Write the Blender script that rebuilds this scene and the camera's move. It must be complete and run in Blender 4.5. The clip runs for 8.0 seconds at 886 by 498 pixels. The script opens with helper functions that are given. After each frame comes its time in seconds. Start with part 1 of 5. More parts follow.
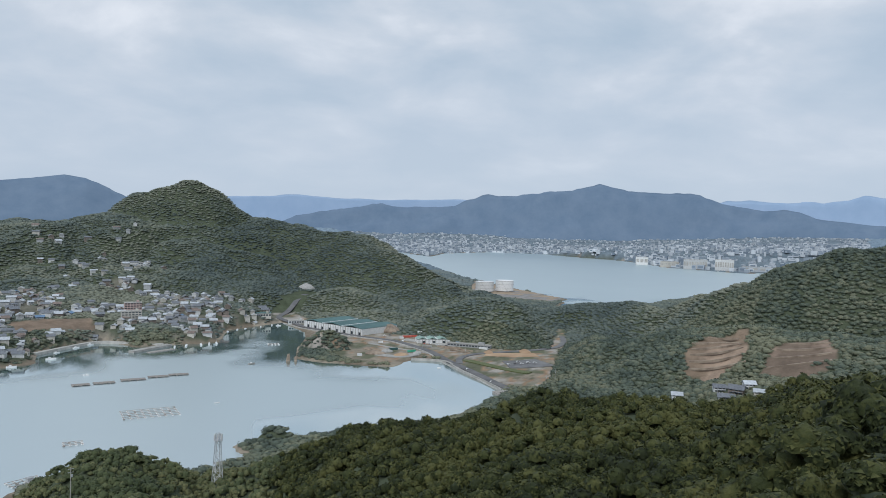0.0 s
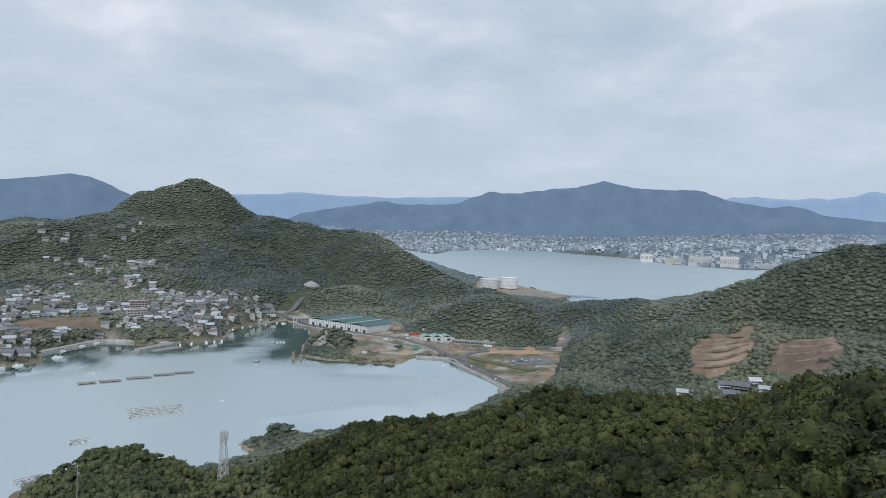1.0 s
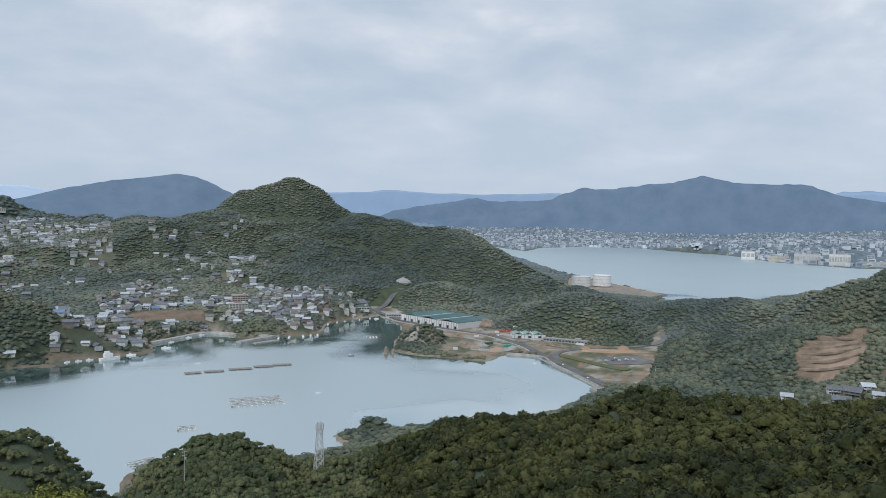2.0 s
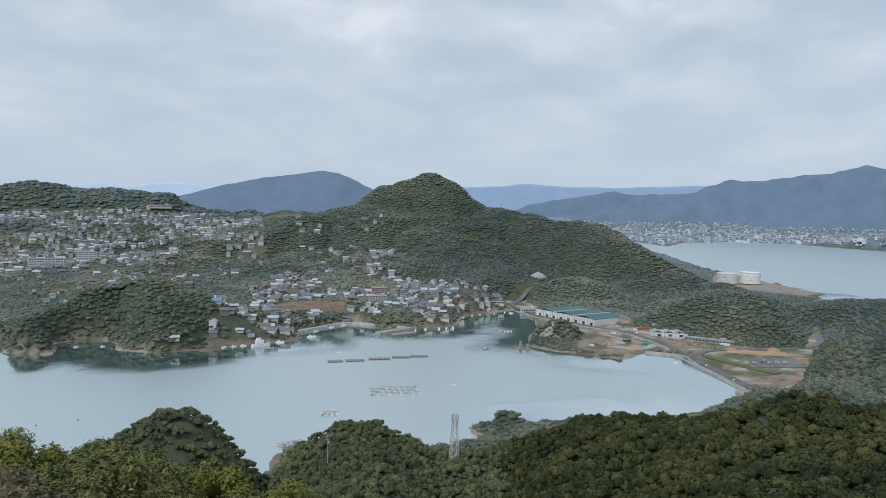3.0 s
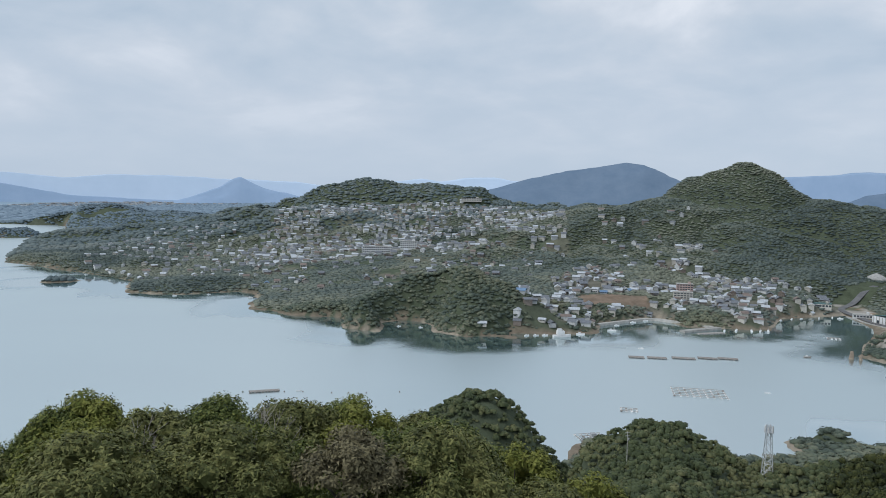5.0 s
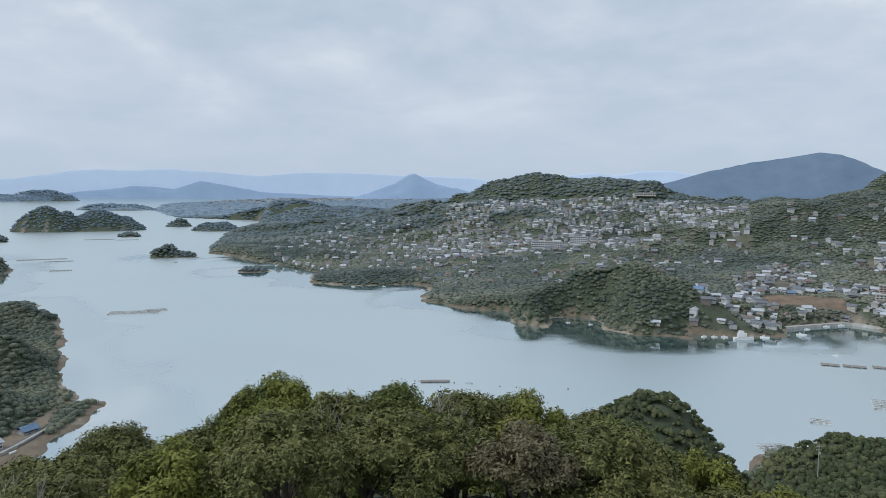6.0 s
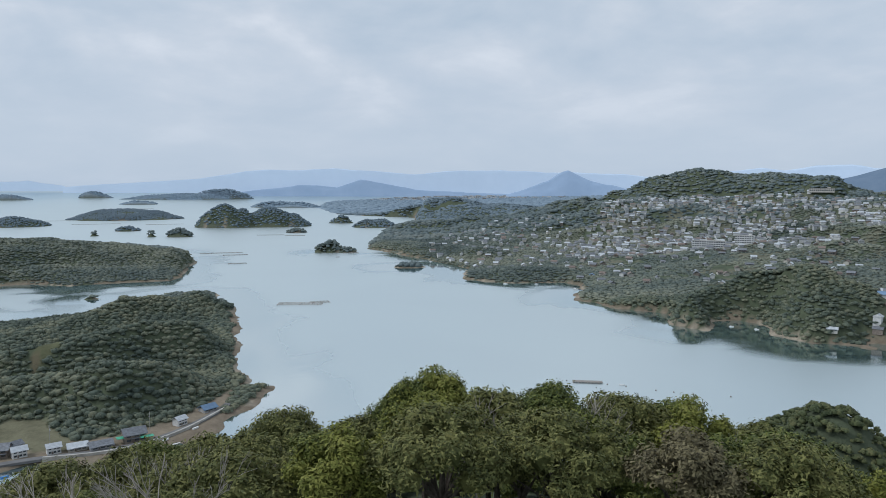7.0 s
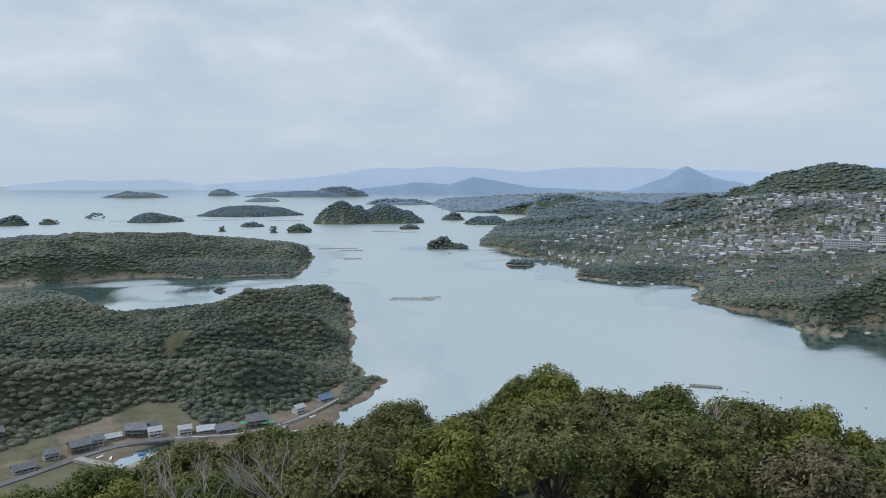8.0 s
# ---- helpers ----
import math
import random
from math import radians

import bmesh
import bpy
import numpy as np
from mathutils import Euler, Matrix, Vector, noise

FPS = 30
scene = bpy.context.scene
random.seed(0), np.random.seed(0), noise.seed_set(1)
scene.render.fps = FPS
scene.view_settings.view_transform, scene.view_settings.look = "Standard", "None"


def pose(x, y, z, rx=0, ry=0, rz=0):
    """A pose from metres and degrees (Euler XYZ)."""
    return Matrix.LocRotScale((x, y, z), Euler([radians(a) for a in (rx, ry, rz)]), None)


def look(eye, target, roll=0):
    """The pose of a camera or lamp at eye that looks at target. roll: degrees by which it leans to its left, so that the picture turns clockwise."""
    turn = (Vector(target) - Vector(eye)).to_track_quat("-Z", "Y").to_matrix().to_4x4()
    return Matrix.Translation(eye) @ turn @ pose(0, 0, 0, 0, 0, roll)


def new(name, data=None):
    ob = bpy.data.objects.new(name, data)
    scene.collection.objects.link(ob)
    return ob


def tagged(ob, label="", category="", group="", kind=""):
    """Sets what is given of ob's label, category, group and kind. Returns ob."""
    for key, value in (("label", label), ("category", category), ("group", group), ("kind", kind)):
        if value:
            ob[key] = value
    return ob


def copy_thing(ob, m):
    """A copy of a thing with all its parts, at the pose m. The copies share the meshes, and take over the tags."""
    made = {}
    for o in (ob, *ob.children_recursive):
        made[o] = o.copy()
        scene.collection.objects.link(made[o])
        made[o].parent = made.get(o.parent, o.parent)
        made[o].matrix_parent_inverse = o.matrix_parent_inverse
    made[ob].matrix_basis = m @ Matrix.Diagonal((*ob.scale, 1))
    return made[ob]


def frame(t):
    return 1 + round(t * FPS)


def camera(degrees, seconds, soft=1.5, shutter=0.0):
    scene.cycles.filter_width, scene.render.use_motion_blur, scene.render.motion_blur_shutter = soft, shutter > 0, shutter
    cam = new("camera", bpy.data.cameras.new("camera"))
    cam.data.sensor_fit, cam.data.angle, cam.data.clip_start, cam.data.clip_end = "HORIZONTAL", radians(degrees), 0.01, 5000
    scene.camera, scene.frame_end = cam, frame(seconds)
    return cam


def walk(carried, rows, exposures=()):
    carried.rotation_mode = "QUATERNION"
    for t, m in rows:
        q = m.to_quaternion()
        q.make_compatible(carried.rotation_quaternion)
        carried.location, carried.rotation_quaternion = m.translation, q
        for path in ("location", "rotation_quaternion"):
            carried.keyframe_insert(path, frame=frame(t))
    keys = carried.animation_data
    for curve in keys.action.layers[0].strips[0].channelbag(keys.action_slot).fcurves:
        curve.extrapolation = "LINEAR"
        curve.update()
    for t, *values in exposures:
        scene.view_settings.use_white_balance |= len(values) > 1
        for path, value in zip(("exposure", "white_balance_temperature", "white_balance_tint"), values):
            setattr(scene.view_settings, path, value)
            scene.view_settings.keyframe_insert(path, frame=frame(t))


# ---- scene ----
# ---------------------------------------------------------------- camera
# z = 0 is the sea; the eye turns on the lookout's deck, held at arm's length.
EYE = 165.0
ARM = 1.0
cam = camera(61.9, 8.0, 0.9)
TURNS = [
    (0.0, 0.00, -1.71, 1.89), (0.5, -0.66, -1.78, 1.82), (1.0, 0.34, -1.91, 1.71), (1.2, 1.21, -1.97, 1.68),
    (2.5, 12.48, -2.75, 1.42), (3.0, 17.80, -3.05, 1.34), (3.5, 23.15, -3.31, 1.28), (4.0, 28.67, -3.58, 1.28),
    (4.5, 34.61, -3.87, 1.19), (4.7, 37.07, -3.95, 1.14), (5.8, 51.48, -4.54, 0.66), (6.0, 54.01, -4.65, 0.57),
    (6.5, 60.18, -4.81, 0.38), (7.0, 65.83, -4.93, 0.22), (7.5, 70.68, -5.04, 0.04), (8.0, 74.47, -5.17, -0.01),
]


def held(yaw, pitch, roll):
    a = radians(yaw)
    at = pose(-ARM * math.sin(a), ARM * (math.cos(a) - 1), EYE, 0, 0, yaw)
    return at @ pose(0, 0, 0, 90 + pitch) @ pose(0, 0, 0, 0, 0, roll)


walk(cam, [(t, held(y, p, r)) for t, y, p, r in TURNS], [(0.0, 0.05, 6250, 10), (8.0, 0.05, 6250, 10)])

# ---------------------------------------------------------------- light: an overcast sky and a weak, wide sun
SUN_UP, SUN_ROUND = 48.0, 200.0
world = bpy.data.worlds.new("overcast_sky")
scene.world = world
world.use_nodes = True


def node(tree, kind, inputs=(), **settings):
    n = tree.nodes.new(kind)
    for key, value in settings.items():
        setattr(n, key, value)
    for key, value in dict(inputs).items():
        if hasattr(value, "links") or hasattr(value, "is_output"):
            tree.links.new(value, n.inputs[key])
        else:
            n.inputs[key].default_value = value
    return n


def ramp(tree, fac, stops, mode="LINEAR"):
    n = tree.nodes.new("ShaderNodeValToRGB")
    n.color_ramp.interpolation = mode
    while len(n.color_ramp.elements) < len(stops):
        n.color_ramp.elements.new(0.5)
    for e, (p, c) in zip(n.color_ramp.elements, stops):
        e.position = p
        e.color = (*c, 1) if len(c) == 3 else c
    tree.links.new(fac, n.inputs[0])
    return n.outputs[0]


def overcast():
    t = world.node_tree
    t.nodes.clear()
    way = node(t, "ShaderNodeTexCoord").outputs["Generated"]
    xyz = node(t, "ShaderNodeSeparateXYZ", {0: way})
    up = node(t, "ShaderNodeMath", {0: xyz.outputs[2], 1: 0.0}, operation="MAXIMUM").outputs[0]
    flat = node(t, "ShaderNodeMath", {0: up, 1: 0.28}, operation="ADD").outputs[0]
    u = node(t, "ShaderNodeMath", {0: xyz.outputs[0], 1: flat}, operation="DIVIDE").outputs[0]
    v = node(t, "ShaderNodeMath", {0: xyz.outputs[1], 1: flat}, operation="DIVIDE").outputs[0]
    plane = node(t, "ShaderNodeCombineXYZ", {0: u, 1: v, 2: 0.0}).outputs[0]
    big = node(t, "ShaderNodeTexNoise", {"Vector": plane, "Scale": 2.1, "Detail": 9.0, "Roughness": 0.52, "Distortion": 0.2}).outputs[0]
    tone = ramp(t, big, [(0.36, (0.435, 0.530, 0.625)), (0.47, (0.525, 0.600, 0.680)), (0.56, (0.625, 0.675, 0.735)), (0.68, (0.83, 0.85, 0.885))])
    low = ramp(t, up, [(0.0, (0.485, 0.575, 0.685)), (0.10, (0.545, 0.610, 0.700)), (0.5, (0.59, 0.65, 0.72))])
    veil = node(t, "ShaderNodeMapRange", {0: up, 1: 0.04, 2: 0.30, 3: 0.12, 4: 1.0}).outputs[0]
    mix = node(t, "ShaderNodeMix", {0: veil, 6: low, 7: tone}, data_type="RGBA").outputs[2]
    cloud = node(t, "ShaderNodeBackground", {0: mix, 1: 1.0})
    sky = node(t, "ShaderNodeTexSky", sky_type="NISHITA", sun_disc=False, sun_elevation=radians(SUN_UP), sun_rotation=radians(SUN_ROUND))
    clear = node(t, "ShaderNodeBackground", {0: sky.outputs[0], 1: 0.08})
    both = node(t, "ShaderNodeMixShader", {0: 0.92, 1: clear.outputs[0], 2: cloud.outputs[0]})
    out = node(t, "ShaderNodeOutputWorld")
    t.links.new(both.outputs[0], out.inputs[0])


overcast()
sun = new("sun", bpy.data.lights.new("sun", "SUN"))
sun.data.energy, sun.data.angle, sun.data.color = 1.5, radians(16), (1.0, 0.98, 0.95)
sun.matrix_world = look((0, 0, 400), (-200 * math.sin(radians(SUN_ROUND)), -200 * math.cos(radians(SUN_ROUND)), 400 - 200 * math.tan(radians(SUN_UP))))

# ---------------------------------------------------------------- the plan
# Plan points are (bearing in degrees, left of straight ahead; distance in metres from the lookout).
NEAR, FAR = 2500.0, 2350.0


def xy(points):
    p = np.array(points, float)
    a = np.radians(p[:, 0])
    return np.stack([-np.sin(a) * p[:, 1], np.cos(a) * p[:, 1]], 1)


def shrink(d):
    """Past NEAR the land is drawn in towards the lookout, as a model of what lies tens of kilometres off."""
    d = np.asarray(d, float)
    return np.where(d > NEAR, (NEAR + FAR * (1 - np.exp(-(np.maximum(d, NEAR) - NEAR) / FAR))) / np.maximum(d, 1e-6), 1.0)


def settle(v):
    """True places (n x 3) to places in the scene."""
    v = np.asarray(v, float)
    s = shrink(np.hypot(v[:, 0], v[:, 1]))[:, None]
    e = np.array([0, 0, EYE])
    return e + (v - e) * s


BAY_NORTH = [(65.1, 11900), (74.6, 7380), (75.5, 5500), (73.8, 4130), (68.1, 3790), (67.7, 2960), (70.8, 2420), (71.8, 1905), (70.5, 1842),
             (66.8, 1606), (64.2, 1464), (64.1, 1290), (60.4, 1241), (56.7, 1271), (55.1, 1234), (55.7, 1076), (51.6, 1008), (49.0, 990),
             (48.6, 912), (45.8, 885), (45.6, 946), (44.1, 970), (42.6, 969), (41.5, 888), (39.1, 860), (35.5, 864), (35.3, 893),
             (31.6, 901), (28.7, 918), (28.7, 990), (24.6, 1064), (22.5, 1003), (16.7, 1030), (16.1, 1140), (12.1, 1234), (10.0, 1107)]
BAY_EAST = [(10.2, 1127), (11.0, 966), (11.2, 906), (9.5, 884), (6.0, 861), (3.8, 857), (1.7, 917), (-0.6, 903), (-1.5, 845), (-4.6, 767),
            (-5.0, 726), (-1.0, 640), (5.0, 600), (9.3, 578), (14.0, 570), (16.2, 556), (14.8, 530), (16.8, 516), (28.9, 500), (30.4, 477),
            (32.9, 436), (33.6, 442), (34.0, 462), (37.0, 462), (39.5, 462), (43.0, 452), (51, 430), (62, 420), (73, 420), (80, 430)]
BAY_WEST = [(86.0, 478), (83.0, 525), (80.4, 572), (78.9, 610), (81.5, 613), (81.4, 717), (81.7, 776), (81.6, 864), (82.1, 972), (81.9, 1069),
            (83.4, 1180), (85.6, 1188), (89.3, 1137), (91.0, 1069), (92.6, 1024), (98.8, 1012), (99.7, 1075), (101.9, 1246), (105.7, 1259),
            (112, 1280), (112, 1350), (105.6, 1355), (103.6, 1350), (98.7, 1385), (94.9, 1381), (93.0, 1324), (88.9, 1352), (86.0, 1336),
            (84.4, 1680), (85.5, 2012), (88.8, 2180), (91.7, 2325), (102.1, 2563), (112, 2400), (135, 2600), (135, 33000), (100, 33000), (86, 30000)]
HARBOUR = [(-9.0, 1565), (-9.5, 1806), (-6.5, 2003), (-2.8, 2318), (-1.9, 2376), (1.0, 3130), (3.7, 4087), (5.4, 5134), (1.0, 4002), (-0.1, 4582),
           (-3.3, 5071), (-7.7, 5144), (-10.7, 4771), (-13.4, 4538), (-16.9, 3817), (-22.0, 3590), (-26, 3810), (-26, 3000), (-17.8, 1978), (-13.8, 1671)]
POND = [(99.5, 470), (95.6, 487), (95.2, 478), (99.0, 456)]
LAGOON = [(103, 1900), (100.6, 1960), (101.2, 1820), (104, 1800)]
WATERS = [xy(BAY_NORTH + BAY_EAST + BAY_WEST), xy(HARBOUR), xy(POND), xy(LAGOON)]


def shore(p):
    """Metres inland of the nearest water's edge; minus: out on the water."""
    best = np.full(len(p), -1e9)
    for poly in WATERS:
        a, b = poly, np.roll(poly, -1, 0)
        dist = np.full(len(p), 1e9)
        inside = np.zeros(len(p), bool)
        for (ax, ay), (bx, by) in zip(a, b):
            ex, ey = bx - ax, by - ay
            k = np.clip(((p[:, 0] - ax) * ex + (p[:, 1] - ay) * ey) / (ex * ex + ey * ey + 1e-9), 0, 1)
            dist = np.minimum(dist, np.hypot(p[:, 0] - ax - k * ex, p[:, 1] - ay - k * ey))
            if ay != by:
                cross = ((ay > p[:, 1]) != (by > p[:, 1])) & (p[:, 0] < ex * (p[:, 1] - ay) / (by - ay) + ax)
                inside ^= cross
        best = np.maximum(best, np.where(inside, dist, -dist))
    return -best


def within(p, poly):
    inside = np.zeros(len(p), bool)
    for (ax, ay), (bx, by) in zip(poly, np.roll(poly, -1, 0)):
        if ay != by:
            inside ^= ((ay > p[:, 1]) != (by > p[:, 1])) & (p[:, 0] < (bx - ax) * (p[:, 1] - ay) / (by - ay) + ax)
    return inside


LATTICE = np.random.RandomState(7).rand(256, 256)


def grain(x, y):
    """Smooth value noise, 0 to 1, one cell a metre."""
    xi, yi = np.floor(x).astype(int), np.floor(y).astype(int)
    fx, fy = x - xi, y - yi
    fx, fy = fx * fx * (3 - 2 * fx), fy * fy * (3 - 2 * fy)
    g = lambda i, j: LATTICE[i % 256, j % 256]
    return (g(xi, yi) * (1 - fx) + g(xi + 1, yi) * fx) * (1 - fy) + (g(xi, yi + 1) * (1 - fx) + g(xi + 1, yi + 1) * fx) * fy


def rough(p, size, octaves=4):
    total, amount = np.zeros(len(p)), 1.0
    for k in range(octaves):
        total += (grain(p[:, 0] / size + 17 * k, p[:, 1] / size + 31 * k) - 0.5) * amount
        size, amount = size / 2.1, amount * 0.5
    return total


# Ridges: spread in metres, then (bearing, distance, height of the ground).
RIDGES = [
    (190, [(21.3, 1850, 236), (20.3, 1850, 250), (18.9, 1850, 258), (18.2, 1850, 252)]),
    (330, [(29.0, 1850, 148), (27.6, 1750, 152), (24.2, 1800, 172), (15.6, 1850, 172), (14.2, 1820, 162)]),
    (180, [(14.2, 1820, 162), (13.7, 1800, 160), (10.6, 1700, 148), (8.6, 1680, 138)]),
    (130, [(8.6, 1680, 138), (6.3, 1600, 125), (4.2, 1520, 110), (1.5, 1450, 86), (0.1, 1420, 74), (-1.5, 1350, 58), (-2.3, 1340, 40)]),
    (660, [(60.0, 2600, 50), (55, 2600, 75), (50, 2550, 130), (46.9, 2500, 150), (41.0, 2400, 150), (36.6, 2300, 140), (30.9, 2100, 135), (28.3, 2000, 135)]),
    (240, [(62.3, 2600, 66), (56.8, 2600, 98), (51.8, 2600, 145), (49.4, 2500, 200), (46.9, 2500, 216), (44.4, 2500, 211), (41.0, 2400, 195),
           (38.8, 2300, 189), (36.6, 2300, 170), (34.4, 2200, 145), (30.9, 2100, 152), (28.3, 2000, 148)]),
    (300, [(70.6, 3600, 78), (69.0, 3600, 98), (66, 3700, 104), (62.5, 3500, 88), (57.3, 3200, 79)]),
    (160, [(67.2, 2400, 50), (63.0, 2400, 66), (58.9, 2500, 78), (56, 2500, 80)]),
    (95, [(54.6, 960, 18), (51.0, 970, 26), (48.1, 930, 36), (46.0, 930, 46), (42.6, 990, 56), (40.0, 980, 62), (37.4, 960, 50)]),
    (60, [(38.6, 910, 38), (36.3, 905, 33)]), (55, [(47.3, 945, 32), (46.6, 915, 28)]), (45, [(34.5, 975, 34), (32.0, 985, 26), (30.6, 990, 20)]),
    (80, [(63.0, 1350, 14), (60.4, 1340, 20), (57.0, 1340, 18)]), (90, [(70.2, 1960, 18), (66.8, 1760, 26), (63, 1650, 30)]),
    (24, [(10.0, 975, 13), (8.8, 985, 19), (7.6, 980, 12)]),
    (72, [(-1.0, 1125, 42), (-2.6, 1115, 60), (-5.2, 1105, 62), (-7.0, 1085, 48)]),
    (95, [(9.0, 1360, 30), (7.1, 1350, 52), (3.6, 1300, 38), (0.9, 1300, 30)]),
    (120, [(-11.2, 1290, 18), (-12.2, 1290, 42), (-15.8, 1250, 58), (-19.7, 1150, 84), (-23.5, 1080, 103), (-25.9, 1030, 124), (-29.0, 980, 150), (-33, 980, 155), (-45, 950, 150)]),
    (95, [(-9.6, 830, 12), (-10.9, 910, 27), (-12.2, 950, 36), (-15.9, 850, 38), (-18.8, 790, 40)]),
    (170, [(-18.3, 800, 50), (-22.5, 800, 70), (-28.3, 760, 74), (-40, 700, 80)]),
    (50, [(42.0, 345, 52), (39.6, 345, 61), (38.1, 350, 64), (37.0, 356, 48)]),
    (60, [(112, 900, 45), (105.6, 900, 40), (103.0, 900, 40), (99.9, 860, 25)]), (45, [(107, 740, 34), (101, 700, 30), (98, 720, 22)]),
    (44, [(98.8, 800, 14), (93.8, 870, 24), (89.3, 920, 37), (84.8, 990, 26), (83.2, 980, 18)]),
    (34, [(97, 690, 30), (92.0, 690, 36), (88.0, 715, 38), (84.3, 735, 29), (82.8, 720, 16)]),
    (38, [(112, 560, 50), (106.0, 590, 44), (100.8, 590, 38), (97.0, 590, 36), (91.1, 572, 38), (86.1, 582, 30), (83.4, 590, 18)]),
    (160, [(112, 1550, 60), (105.5, 1550, 57), (103.5, 1500, 70), (98.6, 1580, 66), (95.2, 1600, 66), (90.9, 1600, 52), (86.8, 1600, 40), (85.4, 1600, 20)]),
    (90, [(104, 2150, 30), (97, 2050, 30), (92, 1950, 30)]),
    (330, [(-13, 4900, 60), (-18, 5000, 90), (-24, 5000, 80)]),
    (220, [(-24.5, 4350, 95), (-21, 4300, 70), (-28, 4300, 90)]),
]
# Islands: bearing, distance, width across the view, height.
ISLANDS = [(104.7, 3260, 110, 36), (102.5, 3280, 80, 27), (99.7, 3690, 80, 27), (95.8, 3290, 240, 42), (88.9, 3820, 519, 44), (96.9, 8700, 661, 70),
           (91.0, 9800, 407, 75), (88.2, 6550, 283, 35), (84.8, 8800, 1300, 80), (82.6, 8800, 600, 120), (81.6, 3010, 260, 80), (79.2, 3030, 320, 66),
           (89.0, 2830, 95, 17), (87.4, 2492, 30, 16), (85.5, 2480, 90, 25), (91.2, 2590, 24, 13), (77.1, 2610, 70, 8), (74.6, 1840, 70, 25),
           (73.5, 1835, 60, 12), (68.6, 1489, 70, 2.0), (91.5, 1170, 20, 2.5), (77.7, 5600, 520, 45), (73.7, 3240, 100, 30), (71.1, 2920, 185, 38)]
ISLET = [(12.3, 563, 30, 7), (8.9, 975, 68, 25), (7.5, 972, 40, 10)]
# The lookout's own hill: canopy line of the spur below (bearing, distance, height) and of the knoll close by (bearing, fall over run).
SPUR = [(-60, 170, 140), (-31, 190, 137), (-28, 200, 134), (-25, 210, 129), (-22, 230, 117), (-18, 250, 111), (-13, 260, 108), (-8, 270, 106),
        (-4.6, 280, 98), (-1, 290, 90), (3.3, 300, 87), (5.9, 300, 85), (9.3, 320, 72), (14.4, 330, 59), (18.2, 330, 57), (19.6, 330, 64),
        (22.7, 330, 72), (25.6, 330, 70), (29.4, 330, 58), (31, 310, 40), (34, 300, 10)]
KNOLL = [(-60, -0.50), (18, -0.48), (27.2, -0.408), (29.0, -0.393), (31.3, -0.379), (33.5, -0.378), (35.1, -0.362), (38.2, -0.336), (42.4, -0.309), (44.2, -0.297), (47.0, -0.285), (49.8, -0.281),
         (52.2, -0.275), (54.6, -0.286), (57.0, -0.276), (60.5, -0.278), (63, -0.288), (66.6, -0.280), (68.2, -0.260), (71.4, -0.277), (73.2, -0.317), (75.8, -0.297), (80.5, -0.297), (83.1, -0.307),
         (84.3, -0.330), (88.2, -0.328), (91.8, -0.340), (94.1, -0.335), (101.8, -0.354), (106.3, -0.362), (125, -0.42)]
KNOLL_AWAY, TREE = 42.0, 6.0


# Land without woods.
WORKS = [(11.6, 1000), (6.0, 870), (3.8, 866), (1.7, 925), (-0.6, 910), (-1.5, 855), (-4.6, 775), (-7.5, 730), (-8.6, 800), (-9.3, 985), (-9.9, 1060), (-9.6, 1200), (-9.0, 1200), (-8.7, 1060), (-8.4, 1005), (-5.5, 990), (-2.5, 1010),
         (2.5, 1075), (4.5, 1120), (9.8, 1250), (11.5, 1330), (13.0, 1330), (12.4, 1240), (10.2, 1120), (10.6, 1010)]
HAMLET = [(35.3, 880), (28.7, 905), (24, 1040), (16.5, 1020), (12.2, 1230), (12.5, 1300), (16, 1330), (19, 1340), (24, 1400), (30, 1330), (37, 1200), (35.5, 1060)]
TOWN = [(57, 1280), (56, 1700), (53.5, 2250), (50, 2330), (43, 2330), (37, 2150), (34, 2000), (32, 1800), (31, 1450), (36, 1250), (43, 1130), (48, 1150), (54, 1180)]
INLET = [(83.5, 515), (86.5, 470), (107, 430), (108, 505), (100, 548), (97, 574), (95, 566), (93, 515), (90, 512), (86, 535), (81.7, 608)]
GLADE = [(95.5, 660), (94.8, 735), (90.5, 765), (89.0, 742), (93, 690)]
FIELD = [(30.3, 1040), (30.3, 1105), (25.5, 1120), (25.0, 1078), (28.5, 1045)]
QUARRY = [(-18.5, 705), (-18.4, 750), (-20, 780), (-22.6, 800), (-22.9, 735), (-20.5, 690)]
CUTTING = [(-23.6, 690), (-24.4, 730), (-27.8, 760), (-28.6, 700), (-26.5, 660)]
YARDS = [(-18.0, 560), (-19.5, 615), (-24, 600), (-27, 560), (-22, 500)]
CITY = [(6, 5200), (1, 4000), (-3.3, 5060), (-10.7, 4760), (-17, 3800), (-23, 3580), (-30, 3600), (-30, 7500), (8, 7500)]
ROAD_CUT = [(9.4, 1430), (10.9, 1430), (13.4, 1310), (13.2, 1235), (11.2, 1215), (11.4, 1285)]
TERMINAL = [(-2.2, 1780), (-2.4, 2300), (-6.3, 2000), (-9.6, 1810), (-8.5, 1700)]


def outside(p, points):
    """Metres from a plan outline, 0 within it."""
    poly = xy(points)
    dist = np.full(len(p), 1e9)
    for (ax, ay), (bx, by) in zip(poly, np.roll(poly, -1, 0)):
        ex, ey = bx - ax, by - ay
        k = np.clip(((p[:, 0] - ax) * ex + (p[:, 1] - ay) * ey) / (ex * ex + ey * ey + 1e-9), 0, 1)
        dist = np.minimum(dist, np.hypot(p[:, 0] - ax - k * ex, p[:, 1] - ay - k * ey))
    return np.where(within(p, poly), 0.0, dist)


